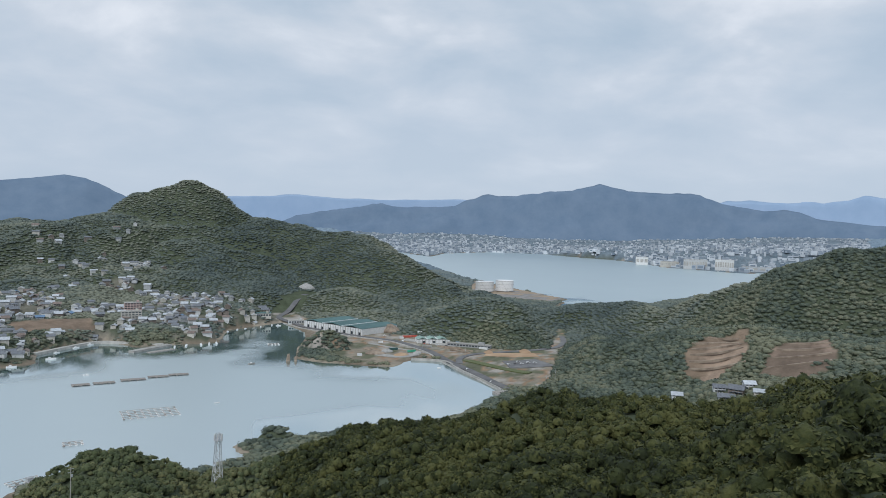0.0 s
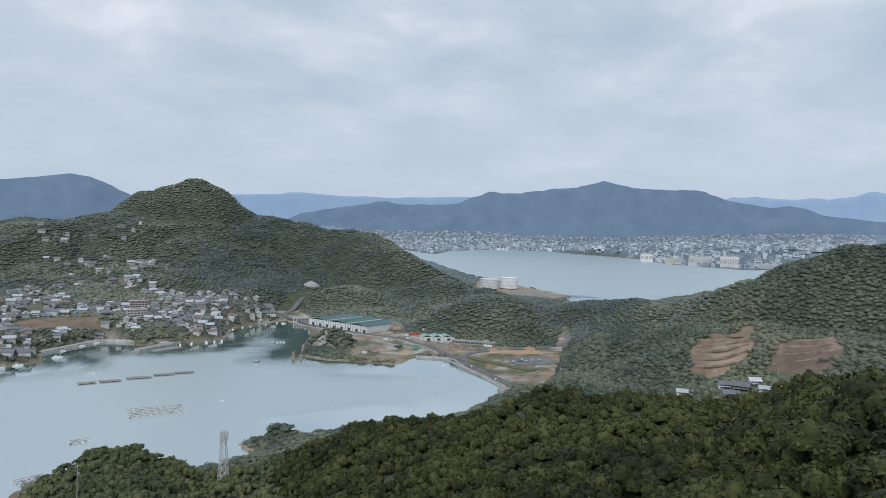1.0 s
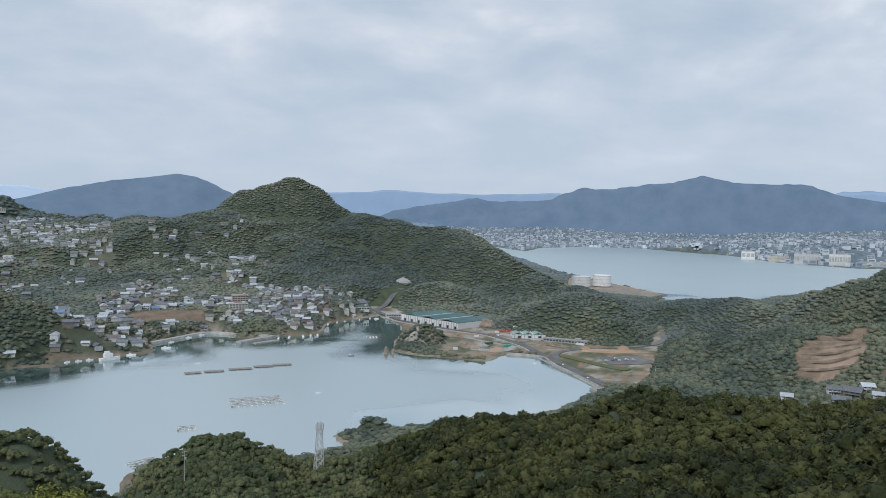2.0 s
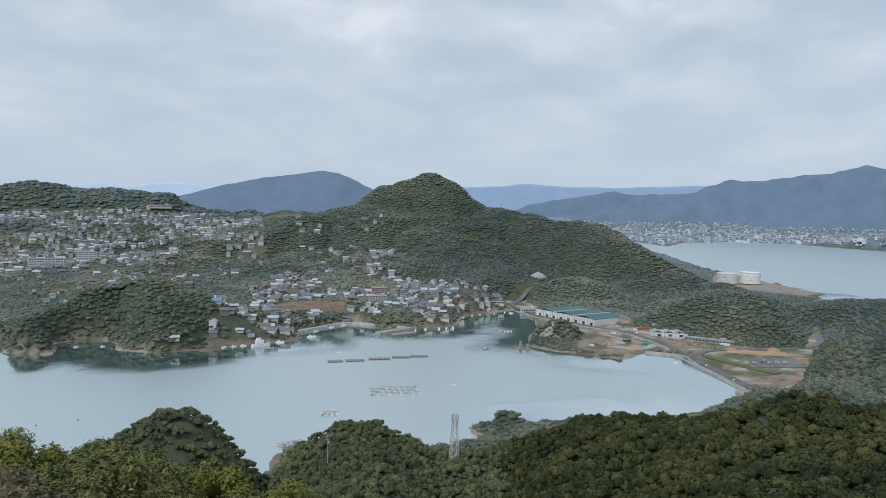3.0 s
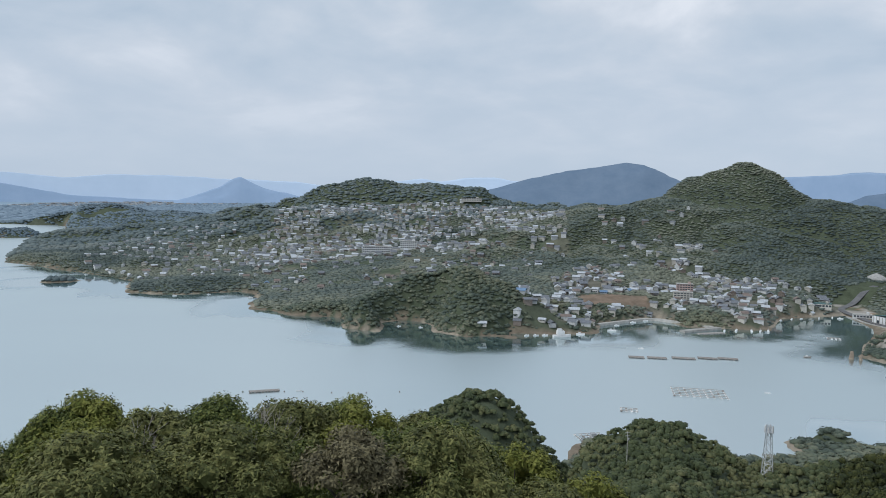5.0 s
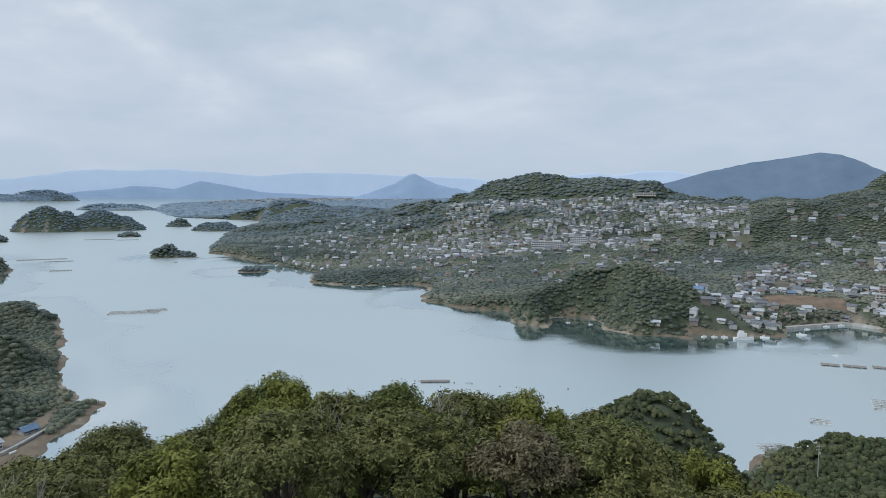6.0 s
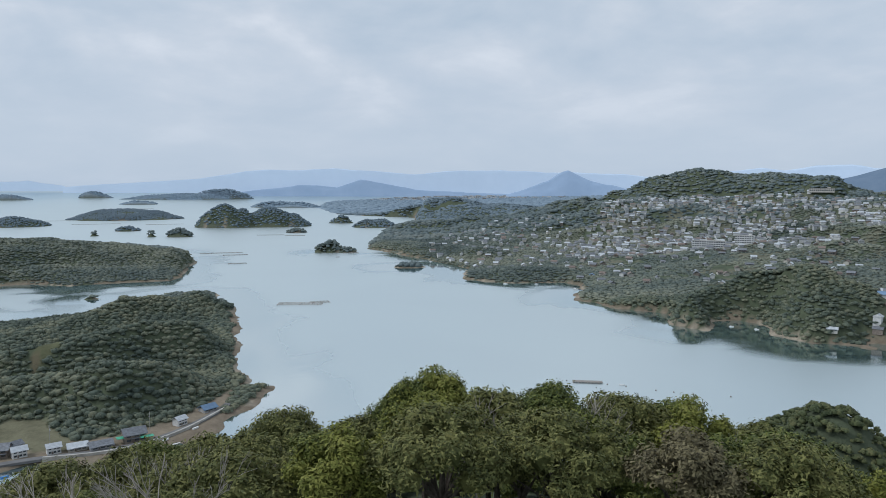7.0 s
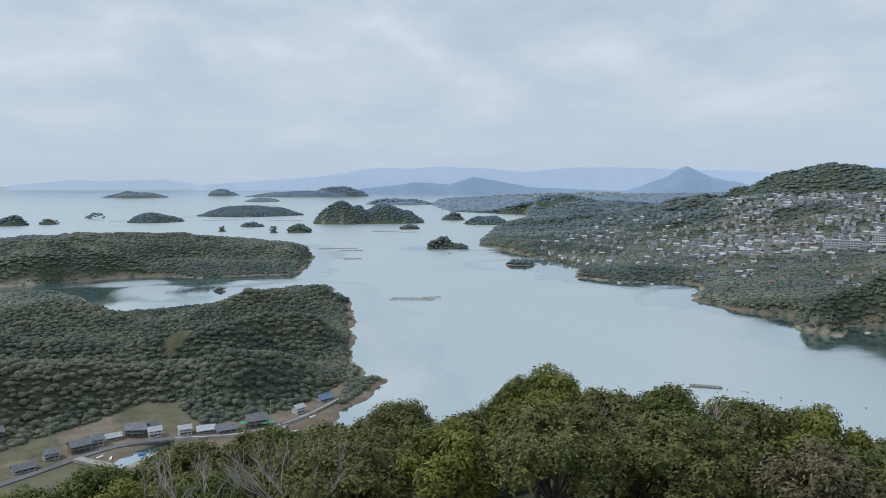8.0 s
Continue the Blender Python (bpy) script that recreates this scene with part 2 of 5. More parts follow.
def ground(p):
    """The ground's height at plan places (n x 2)."""
    away = np.hypot(p[:, 0], p[:, 1])
    bearing = np.degrees(np.arctan2(-p[:, 0], p[:, 1]))
    d = shore(p)
    d = d + rough(p, 48, 4) * np.where((bearing > -6) & (bearing < 34) & (away > 700), 5, 20) * np.clip(1 - np.abs(d) / 60, 0, 1)
    hill, flank = np.zeros(len(p)), np.zeros(len(p))
    for spread, line in RIDGES:
        q, h = xy([(a, r) for a, r, _ in line]), [z for _, _, z in line]
        crest = np.zeros(len(p))
        for k in range(len(q) - 1):
            e = q[k + 1] - q[k]
            s = np.clip(((p - q[k]) @ e) / (e @ e), 0, 1)
            off = np.hypot(*(p - q[k] - s[:, None] * e).T) / spread
            crest = np.maximum(crest, (h[k] + (h[k + 1] - h[k]) * s) * np.exp(-off * off))
        flank = np.where(crest > hill, crest / max(h), flank)
        hill = np.maximum(hill, crest)
    flank = np.clip(flank * (1 - flank) * 4, 0, 1)
    gully = np.abs(rough(p, 230, 3)) * 2.2
    flat = 2.0 + np.minimum(np.maximum(d, 0), 900) * 0.012 + np.maximum(np.minimum(d, 4000) - 900, 0) * 0.022
    flat = flat + np.where((away > 3400) & (bearing < 10) & (bearing > -40), np.clip(d - 150, 0, 2200) * 0.055, 0)
    rise = np.clip(d / 38, 0, 1) ** 0.7
    over = np.maximum(hill - flat, 0) * np.clip(0.06 + outside(p, WORKS) / 45, 0.06, 1) * np.clip(0.05 + outside(p, INLET) / 40, 0.05, 1)
    over = over * np.clip(0.02 + outside(p, TERMINAL) / 60, 0.02, 1)
    z = flat + over * rise + (rough(p, 190) * np.clip(over * 0.30, 0, 22) + rough(p, 75, 3) * np.clip(over * 0.2, 0, 11)) * rise
    z = z - np.clip(0.55 - gully, 0, 0.55) * np.clip(over * 0.65, 0, 52) * flank * rise * np.clip((away - 500) / 200, 0, 1)
    z = np.where(d < 0, np.maximum(-5, d * 0.25) - 0.3, np.minimum(z, 0.4 + d * 0.2 + np.maximum(d - 8, 0) * 1.5))
    for a, r, w, h in ISLANDS + ISLET:
        c = xy([(a, r)])[0]
        u = c / np.hypot(*c)
        along = (p - c) @ u
        across = (p - c) @ np.array([-u[1], u[0]])
        o = np.hypot(across / (w * 0.5), along / (max(w * 0.33, 9)))
        o = o + rough(p, w * 0.5, 3) * 0.35
        z = np.maximum(z, np.where(o < 1.15, (h + 3) * (1 - np.clip(o, 0, 2) ** 2.2) * (0.85 + 0.5 * rough(p, w * 0.3, 2)) , -9))
    sa, sr, sz = np.array(SPUR).T
    reach, crest = np.interp(bearing, sa, sr), np.interp(bearing, sa, sz) - TREE
    spur = np.where(away < reach, crest + (reach - away) * 0.10, crest - (away - reach) * 0.5) + rough(p, 60, 3) * 7
    spur = np.where((bearing > 36) | (away > 620), -9, spur)
    ka, ks = np.array(KNOLL).T
    top = EYE - 3 + (np.interp(bearing, ka, ks) * KNOLL_AWAY + 3 - TREE) * np.clip(away / KNOLL_AWAY, 0, 1) ** 0.8
    knoll = np.where(away < KNOLL_AWAY, np.minimum(top, EYE - 2.2), top - (away - KNOLL_AWAY) * 0.60)
    own = np.where(away < 700, np.maximum(spur, knoll), -9)
    return np.where(d > 0, np.maximum(z, np.minimum(own, 1 + d * 1.0)), z)


# The share of trees left standing there.
CLEAR = [(xy(TERMINAL), 0.0), (xy(WORKS), 0.0), (xy(ROAD_CUT), 0.0), (xy(HAMLET), 0.60), (xy(TOWN), 0.66), (xy(INLET), 0.06), (xy(GLADE), 0.22), (xy(FIELD), 0.0), (xy(QUARRY), 0.10), (xy(CUTTING), 0.22), (xy(YARDS), 0.25), (xy(CITY), 0.12)]

# ---------------------------------------------------------------- materials


def material(name):
    m = bpy.data.materials.new(name)
    m.use_nodes = True
    m.node_tree.nodes.clear()
    return m, m.node_tree


def finish(t, shader):
    out = node(t, "ShaderNodeOutputMaterial")
    t.links.new(shader.outputs[0], out.inputs[0])


def paint(name, dark, light, scale=0.4, rough_=0.8, bump=0.2, metal=0.0, jitter=0.12, bump_scale=None):
    """A surface of two tones with stains, fine grain and a change from piece to piece."""
    m, t = material(name)
    at = node(t, "ShaderNodeTexCoord").outputs["Object"]
    big = node(t, "ShaderNodeTexNoise", {"Vector": at, "Scale": scale, "Detail": 6.0, "Roughness": 0.6}).outputs[0]
    col = ramp(t, big, [(0.32, dark), (0.68, light)])
    info = node(t, "ShaderNodeObjectInfo").outputs["Random"]
    val = node(t, "ShaderNodeMapRange", {0: info, 3: 1 - jitter, 4: 1 + jitter}).outputs[0]
    col = node(t, "ShaderNodeHueSaturation", {"Value": val, "Color": col}).outputs[0]
    fine = node(t, "ShaderNodeTexNoise", {"Vector": at, "Scale": bump_scale or scale * 9, "Detail": 4.0}).outputs[0]
    b = node(t, "ShaderNodeBump", {"Strength": bump, "Distance": 0.1, "Height": fine})
    finish(t, node(t, "ShaderNodeBsdfPrincipled", {"Base Color": col, "Roughness": rough_, "Metallic": metal, "Normal": b.outputs[0]}))
    return m


def foliage(name, tones, leaf, clump, island=0.3, bump=0.8, drift=0.0):
    """Leaves: tones from shade-loving dark to fresh green, with haze painted in for far woods, by stand, by crown, by
    clump and by leaf.
    """
    m, t = material(name)
    at = node(t, "ShaderNodeTexCoord").outputs["Object"]
    one = node(t, "ShaderNodeNewGeometry").outputs["Random Per Island"]
    big = node(t, "ShaderNodeTexNoise", {"Vector": at, "Scale": clump, "Detail": 5.0, "Roughness": 0.65}).outputs[0]
    small = node(t, "ShaderNodeTexNoise", {"Vector": at, "Scale": leaf, "Detail": 5.0, "Roughness": 0.7}).outputs[0]
    f = node(t, "ShaderNodeMath", {0: one, 1: island, 2: big}, operation="MULTIPLY_ADD").outputs[0]
    f = node(t, "ShaderNodeMath", {0: small, 1: 0.55, 2: f}, operation="MULTIPLY_ADD").outputs[0]
    if drift:
        stand_ = node(t, "ShaderNodeTexNoise", {"Vector": at, "Scale": clump * 0.22, "Detail": 2.0}).outputs[0]
        stand_ = node(t, "ShaderNodeMapRange", {0: stand_, 1: 0.35, 2: 0.65, 3: -drift, 4: drift}).outputs[0]
        f = node(t, "ShaderNodeMath", {0: f, 1: stand_}, operation="ADD").outputs[0]
    f = node(t, "ShaderNodeMapRange", {0: f, 1: 0.5, 2: 1.15}).outputs[0]
    n = len(tones) - 1
    col = ramp(t, f, [(k / n, c) for k, c in enumerate(tones)])
    b = node(t, "ShaderNodeBump", {"Strength": bump, "Distance": 1.2 / leaf, "Height": small})
    finish(t, node(t, "ShaderNodeBsdfPrincipled", {"Base Color": col, "Roughness": 0.7, "Specular IOR Level": 0.25, "Normal": b.outputs[0]}))
    return m


LEAF_NEAR = foliage("evergreen_leaves_close", [(0.018, 0.028, 0.008), (0.044, 0.063, 0.014), (0.084, 0.108, 0.024), (0.165, 0.18, 0.045)], 1.5, 0.25, 0.45, 0.2)
LEAF_SPUR = foliage("evergreen_canopy", [(0.008, 0.012, 0.006), (0.020, 0.028, 0.010), (0.041, 0.052, 0.015), (0.096, 0.100, 0.032)], 1.2, 0.10, 0.40, 0.6, 0.12)
# Haze is painted into LEAF_MID, HILL, FAR, HAZE and REMOTE, paler and bluer outward.
LEAF_MID = foliage("hazed_woodland_canopy", [(0.044, 0.062, 0.052), (0.078, 0.102, 0.082), (0.116, 0.140, 0.102), (0.185, 0.192, 0.128)], 0.8, 0.035, 0.34, 0.45, 0.20)
LEAF_PROM = foliage("headland_canopy", [(0.028, 0.040, 0.020), (0.052, 0.070, 0.032), (0.082, 0.100, 0.044), (0.145, 0.148, 0.068)], 1.0, 0.08, 0.32, 0.4, 0.10)
LEAF_FAR = foliage("hazed_distant_woodland", [(0.085, 0.118, 0.130), (0.108, 0.143, 0.150), (0.135, 0.170, 0.168), (0.180, 0.205, 0.190)], 0.2, 0.008, 0.3, 0.4, 0.12)
LEAF_HILL = foliage("hazed_hillside_canopy", [(0.070, 0.094, 0.092), (0.102, 0.130, 0.118), (0.142, 0.168, 0.140), (0.215, 0.228, 0.172)], 0.5, 0.014, 0.26, 0.4, 0.24)
LEAF_HAZE = foliage("hazed_far_island_canopy", [(0.130, 0.178, 0.212), (0.150, 0.200, 0.236), (0.172, 0.224, 0.256)], 0.1, 0.006, 0.2, 0.3)
LEAF_REMOTE = foliage("hazed_remote_woodland", [(0.19, 0.255, 0.32), (0.21, 0.28, 0.345), (0.23, 0.30, 0.365)], 0.05, 0.004, 0.2, 0.4)
BARK = paint("bark", (0.055, 0.045, 0.035), (0.14, 0.12, 0.10), 3.0, 0.9, 0.6)
TWIG = paint("bare_twig", (0.24, 0.21, 0.185), (0.44, 0.41, 0.37), 2.0, 0.85, 0.3)
WALLS = [paint("white_render_wall", (0.50, 0.51, 0.51), (0.68, 0.68, 0.67), 0.5), paint("cream_wall", (0.40, 0.38, 0.34), (0.56, 0.54, 0.49), 0.5),
         paint("grey_wall", (0.32, 0.33, 0.34), (0.48, 0.49, 0.49), 0.5), paint("brown_board_wall", (0.15, 0.125, 0.105), (0.26, 0.22, 0.19), 0.5)]
ROOFS = [paint("dark_tile_roof", (0.105, 0.115, 0.13), (0.21, 0.225, 0.25), 0.6, 0.5, 0.5), paint("brown_tile_roof", (0.14, 0.11, 0.095), (0.24, 0.19, 0.165), 0.6, 0.7, 0.5),
         paint("silver_sheet_roof", (0.36, 0.39, 0.42), (0.54, 0.57, 0.60), 0.4, 0.45), paint("blue_sheet_roof", (0.10, 0.18, 0.30), (0.17, 0.27, 0.40), 0.4, 0.5)]
PANE = paint("dark_window_pane", (0.03, 0.04, 0.05), (0.08, 0.09, 0.10), 0.3, 0.12, 0.0)
GREEN_ROOF = paint("green_sheet_roof", (0.040, 0.105, 0.105), (0.070, 0.155, 0.150), 0.05, 0.5, 0.2)
WHITE = paint("white_paint", (0.68, 0.69, 0.69), (0.82, 0.82, 0.81), 0.3, 0.5, 0.1)
CONCRETE = paint("concrete", (0.28, 0.27, 0.25), (0.46, 0.45, 0.42), 0.15, 0.9, 0.3)
ASPHALT = paint("asphalt", (0.11, 0.11, 0.115), (0.19, 0.19, 0.19), 0.08, 0.9, 0.2)
SOIL = paint("orange_soil", (0.30, 0.19, 0.11), (0.46, 0.33, 0.22), 0.03, 0.95, 0.3)
ROCK = paint("shore_rock", (0.16, 0.12, 0.09), (0.38, 0.31, 0.24), 0.12, 0.9, 0.8)
RAFTWOOD = paint("weathered_raft_timber", (0.20, 0.185, 0.17), (0.40, 0.375, 0.345), 1.0, 0.85, 0.3)
STEEL = paint("galvanised_steel", (0.42, 0.44, 0.46), (0.60, 0.62, 0.64), 1.0, 0.45, 0.1, 0.3)
RED = paint("red_paint", (0.40, 0.07, 0.05), (0.55, 0.12, 0.08), 0.5, 0.5)
BLUE = paint("blue_sheeting", (0.05, 0.20, 0.50), (0.09, 0.30, 0.62), 0.5, 0.5)
TURQUOISE = paint("green_awning", (0.05, 0.32, 0.20), (0.10, 0.45, 0.30), 0.5, 0.5)


def land_material():
    m, t = material("land_cover")
    cover = node(t, "ShaderNodeVertexColor", layer_name="cover").outputs[0]
    at = node(t, "ShaderNodeTexCoord").outputs["Object"]
    big = node(t, "ShaderNodeTexNoise", {"Vector": at, "Scale": 0.06, "Detail": 9.0, "Roughness": 0.75}).outputs[0]
    val = node(t, "ShaderNodeMapRange", {0: big, 1: 0.3, 2: 0.7, 3: 0.65, 4: 1.35}).outputs[0]
    col = node(t, "ShaderNodeHueSaturation", {"Value": val, "Color": cover}).outputs[0]
    fine = node(t, "ShaderNodeTexNoise", {"Vector": at, "Scale": 0.5, "Detail": 6.0}).outputs[0]
    b = node(t, "ShaderNodeBump", {"Strength": 0.5, "Distance": 1.0, "Height": fine})
    finish(t, node(t, "ShaderNodeBsdfPrincipled", {"Base Color": col, "Roughness": 0.95, "Specular IOR Level": 0.1, "Normal": b.outputs[0]}))
    return m


def water_material():
    m, t = material("calm_sea_water")
    at = node(t, "ShaderNodeTexCoord").outputs["Object"]
    big = node(t, "ShaderNodeTexNoise", {"Vector": at, "Scale": 0.004, "Detail": 4.0, "Distortion": 0.6}).outputs[0]
    col = ramp(t, big, [(0.35, (0.085, 0.150, 0.165)), (0.65, (0.125, 0.200, 0.205))])
    far = node(t, "ShaderNodeMapping", {"Vector": at, "Scale": (1.0, 1.0, 1.0)}).outputs[0]
    w1 = node(t, "ShaderNodeTexNoise", {"Vector": far, "Scale": 0.35, "Detail": 4.0, "Roughness": 0.6}).outputs[0]
    out = node(t, "ShaderNodeVectorMath", {0: at}, operation="LENGTH").outputs["Value"]
    calmer = node(t, "ShaderNodeMapRange", {0: out, 1: 900.0, 2: 1700.0, 3: 0.02, 4: 0.002}).outputs[0]
    fan = node(t, "ShaderNodeTexWave", {"Vector": at, "Scale": 0.022, "Distortion": 6.0, "Detail": 2.0, "Detail Scale": 0.4}).outputs["Fac"]
    spot = node(t, "ShaderNodeTexNoise", {"Vector": at, "Scale": 0.0035, "Detail": 2.0}).outputs[0]
    spot = node(t, "ShaderNodeMapRange", {0: spot, 1: 0.5, 2: 0.68, 3: 0.0, 4: 0.9}).outputs[0]
    w1 = node(t, "ShaderNodeMath", {0: fan, 1: spot, 2: w1}, operation="MULTIPLY_ADD").outputs[0]
    b = node(t, "ShaderNodeBump", {"Strength": calmer, "Distance": 1.0, "Height": w1})
    calm = node(t, "ShaderNodeTexNoise", {"Vector": at, "Scale": 0.006, "Detail": 3.0, "Distortion": 1.0}).outputs[0]
    breeze = node(t, "ShaderNodeMapRange", {0: calm, 1: 0.38, 2: 0.62, 3: -0.25, 4: 0.25}).outputs[0]
    lee = node(t, "ShaderNodeVertexColor", layer_name="lee").outputs[0]
    lee = node(t, "ShaderNodeMath", {0: lee, 1: breeze}, operation="SUBTRACT").outputs[0]
    gloss = node(t, "ShaderNodeMapRange", {0: lee, 1: 0.25, 2: 0.75, 3: 0.40, 4: 0.05}).outputs[0]
    body = node(t, "ShaderNodeBsdfDiffuse", {"Color": col})
    face = node(t, "ShaderNodeBsdfGlossy", {"Color": (0.86, 0.92, 0.925, 1), "Roughness": gloss, "Normal": b.outputs[0]})
    finish(t, node(t, "ShaderNodeMixShader", {0: 0.80, 1: body.outputs[0], 2: face.outputs[0]}))
    return m


LAND, WATER = land_material(), water_material()

# ---------------------------------------------------------------- builders


def mesh_of(name, verts, faces, mat, smooth=False):
    me = bpy.data.meshes.new(name)
    verts = np.asarray(verts, np.float32)
    if isinstance(faces, np.ndarray):
        n, k = faces.shape
        me.vertices.add(len(verts))
        me.vertices.foreach_set("co", verts.ravel())
        me.loops.add(n * k)
        me.loops.foreach_set("vertex_index", faces.astype(np.int32).ravel())
        me.polygons.add(n)
        me.polygons.foreach_set("loop_start", np.arange(0, n * k, k, dtype=np.int32))
        me.update(calc_edges=True)
    else:
        me.from_pydata([tuple(v) for v in verts], [], faces)
    for m in mat if isinstance(mat, (list, tuple)) else [mat]:
        me.materials.append(m)
    me.polygons.foreach_set("use_smooth", np.full(len(me.polygons), smooth))
    return me


def box(bm, x, y, z, sx, sy, sz, turn=0.0):
    """A box whose base is centred at x, y, z."""
    c, s = math.cos(turn), math.sin(turn)
    vs = [bm.verts.new((x + c * i * sx / 2 - s * j * sy / 2, y + s * i * sx / 2 + c * j * sy / 2, z + k * sz)) for k in (0, 1) for i, j in ((-1, -1), (1, -1), (1, 1), (-1, 1))]
    for f in ((3, 2, 1, 0), (4, 5, 6, 7), (0, 1, 5, 4), (1, 2, 6, 5), (2, 3, 7, 6), (3, 0, 4, 7)):
        bm.faces.new([vs[i] for i in f])


def beam(bm, a, b, r0, r1=None, sides=5):
    """A tapered rod from a to b."""
    a, b = Vector(a), Vector(b)
    r1 = r0 if r1 is None else r1
    q = (b - a).to_track_quat("Z", "Y")
    rings = [[bm.verts.new(p + q @ Vector((r * math.cos(k * math.tau / sides), r * math.sin(k * math.tau / sides), 0))) for k in range(sides)] for p, r in ((a, r0), (b, r1))]
    for k in range(sides):
        bm.faces.new((rings[0][k], rings[0][(k + 1) % sides], rings[1][(k + 1) % sides], rings[1][k]))
    bm.faces.new(rings[0][::-1])
    bm.faces.new(rings[1])


def gable(bm, x, y, z, sx, sy, h, over=0.5, thick=0.25):
    """A ridged roof along x with eaves, of real thickness."""
    a, b = sx / 2 + over, sy / 2 + over
    drop = h * over / (sy / 2)
    pts = [(-b, -drop), (0, h), (b, -drop), (b, -drop - thick), (0, h - thick), (-b, -drop - thick)]
    ends = [[bm.verts.new((x + s * a, y + u, z + v)) for u, v in pts] for s in (-1, 1)]
    for k in range(6):
        j = (k + 1) % 6
        bm.faces.new((ends[0][k], ends[0][j], ends[1][j], ends[1][k]))
    bm.faces.new((ends[0][0], ends[0][5], ends[0][4], ends[0][1]))
    bm.faces.new((ends[0][1], ends[0][4], ends[0][3], ends[0][2]))
    bm.faces.new((ends[1][0], ends[1][1], ends[1][4], ends[1][5]))
    bm.faces.new((ends[1][1], ends[1][2], ends[1][3], ends[1][4]))


def part(name, bm, mat, parent, label=""):
    bmesh.ops.recalc_face_normals(bm, faces=bm.faces[:])
    me = bpy.data.meshes.new(name)
    bm.to_mesh(me)
    bm.free()
    me.materials.append(mat)
    ob = new(name, me)
    ob.parent = parent
    if label:
        tagged(ob, label)
    return ob


def thing(name, label, category, group="", kind=""):
    return tagged(new(name), label, category, group, kind)


def stand(bearing, away, lift=0.0, turn=0.0):
    """The pose for a thing on the ground (or the water) at a plan place; turn is from facing the lookout."""
    p = xy([(bearing, away)])
    z = max(float(ground(p)[0]), 0.0) + lift
    v = settle([[p[0, 0], p[0, 1], z]])[0]
    s = float(shrink(away))
    return pose(*v, 0, 0, bearing + turn) @ Matrix.Scale(s, 4)


# ---------------------------------------------------------------- sea and land


def polar(bearings, aways):
    a, r = np.meshgrid(np.radians(bearings), aways, indexing="ij")
    p = np.stack([-np.sin(a).ravel() * r.ravel(), np.cos(a).ravel() * r.ravel()], 1)
    n, k = a.shape
    i = np.arange((n - 1) * (k - 1))
    i = i // (k - 1) * k + i % (k - 1)
    return p, np.stack([i, i + k, i + k + 1, i + 1], 1)[:, ::-1]


p, quads = polar(np.concatenate([np.linspace(-180, -40, 30)[:-1], np.linspace(-40, 115, 300), np.linspace(115, 180, 15)[1:]]),
                 np.concatenate([np.geomspace(60, 370, 8), np.geomspace(380, 2600, 110), np.geomspace(2700, 30000, 26)]))
sea = new("water", mesh_of("water", settle(np.c_[p, np.zeros(len(p))]), quads, WATER, True))
# Smooth water in the lee of the shores and islands, ruffled further out.
lee = -shore(p)
for a, r, w, _ in ISLANDS + ISLET:
    lee = np.minimum(lee, np.hypot(*(p - xy([(a, r)])[0]).T) - w * 0.45)
bear = np.degrees(np.arctan2(-p[:, 0], p[:, 1]))
lee = np.where((bear > 14) & (bear < 72) & (np.hypot(*p.T) < 760), 400.0, lee)
lee = np.clip(1.15 - np.maximum(lee, 0) / 95, 0, 1) * np.clip((2100 - np.hypot(*p.T)) / 600, 0, 1)
lee = np.where((bear > 92) & (np.hypot(*p.T) < 520), 1.0, lee)
layer = sea.data.color_attributes.new("lee", "FLOAT_COLOR", "POINT")
layer.data.foreach_set("color", np.c_[lee, lee, lee, np.ones(len(p))].astype(np.float32).ravel())
tagged(sea, "calm grey-blue sea reflecting an overcast sky", "water", kind="structure")

p, quads = polar(np.concatenate([np.linspace(-180, -45, 40)[:-1], np.linspace(-45, 122, 620), np.linspace(122, 180, 20)[1:]]),
                 np.concatenate([[0.01, 2.0], np.geomspace(6, 300, 70), np.geomspace(305, 3400, 240), np.geomspace(3450, 12000, 50)]))
height = ground(p)
inland = shore(p)
cover = np.tile(np.array([0.078, 0.094, 0.060]), (len(p), 1))
patch = rough(p, 45, 3)
# CITY's bluish tones hold painted haze.
for outline, tones in ((TOWN, ((0.085, 0.105, 0.070), (0.140, 0.142, 0.105))), (HAMLET, ((0.085, 0.098, 0.068), (0.155, 0.150, 0.120))), (INLET, ((0.22, 0.185, 0.14), (0.155, 0.15, 0.10))),
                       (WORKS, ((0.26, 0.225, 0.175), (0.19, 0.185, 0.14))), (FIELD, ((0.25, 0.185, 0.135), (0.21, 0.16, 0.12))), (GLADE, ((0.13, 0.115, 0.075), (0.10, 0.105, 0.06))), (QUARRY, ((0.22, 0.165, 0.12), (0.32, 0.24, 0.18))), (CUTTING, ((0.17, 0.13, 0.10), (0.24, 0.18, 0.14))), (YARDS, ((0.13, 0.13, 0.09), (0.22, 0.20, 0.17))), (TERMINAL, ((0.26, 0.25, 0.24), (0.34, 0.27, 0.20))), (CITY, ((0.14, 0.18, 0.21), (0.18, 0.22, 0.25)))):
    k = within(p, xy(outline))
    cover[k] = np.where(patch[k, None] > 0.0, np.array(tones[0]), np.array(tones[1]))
works = within(p, xy(WORKS))
fine = rough(p, 22, 3)
cover[works & (fine > 0.18)] = (0.34, 0.315, 0.28)
cover[works & (fine < -0.2)] = (0.13, 0.135, 0.09)
cover[works & (fine > -0.03) & (fine < 0.05)] = (0.30, 0.205, 0.135)
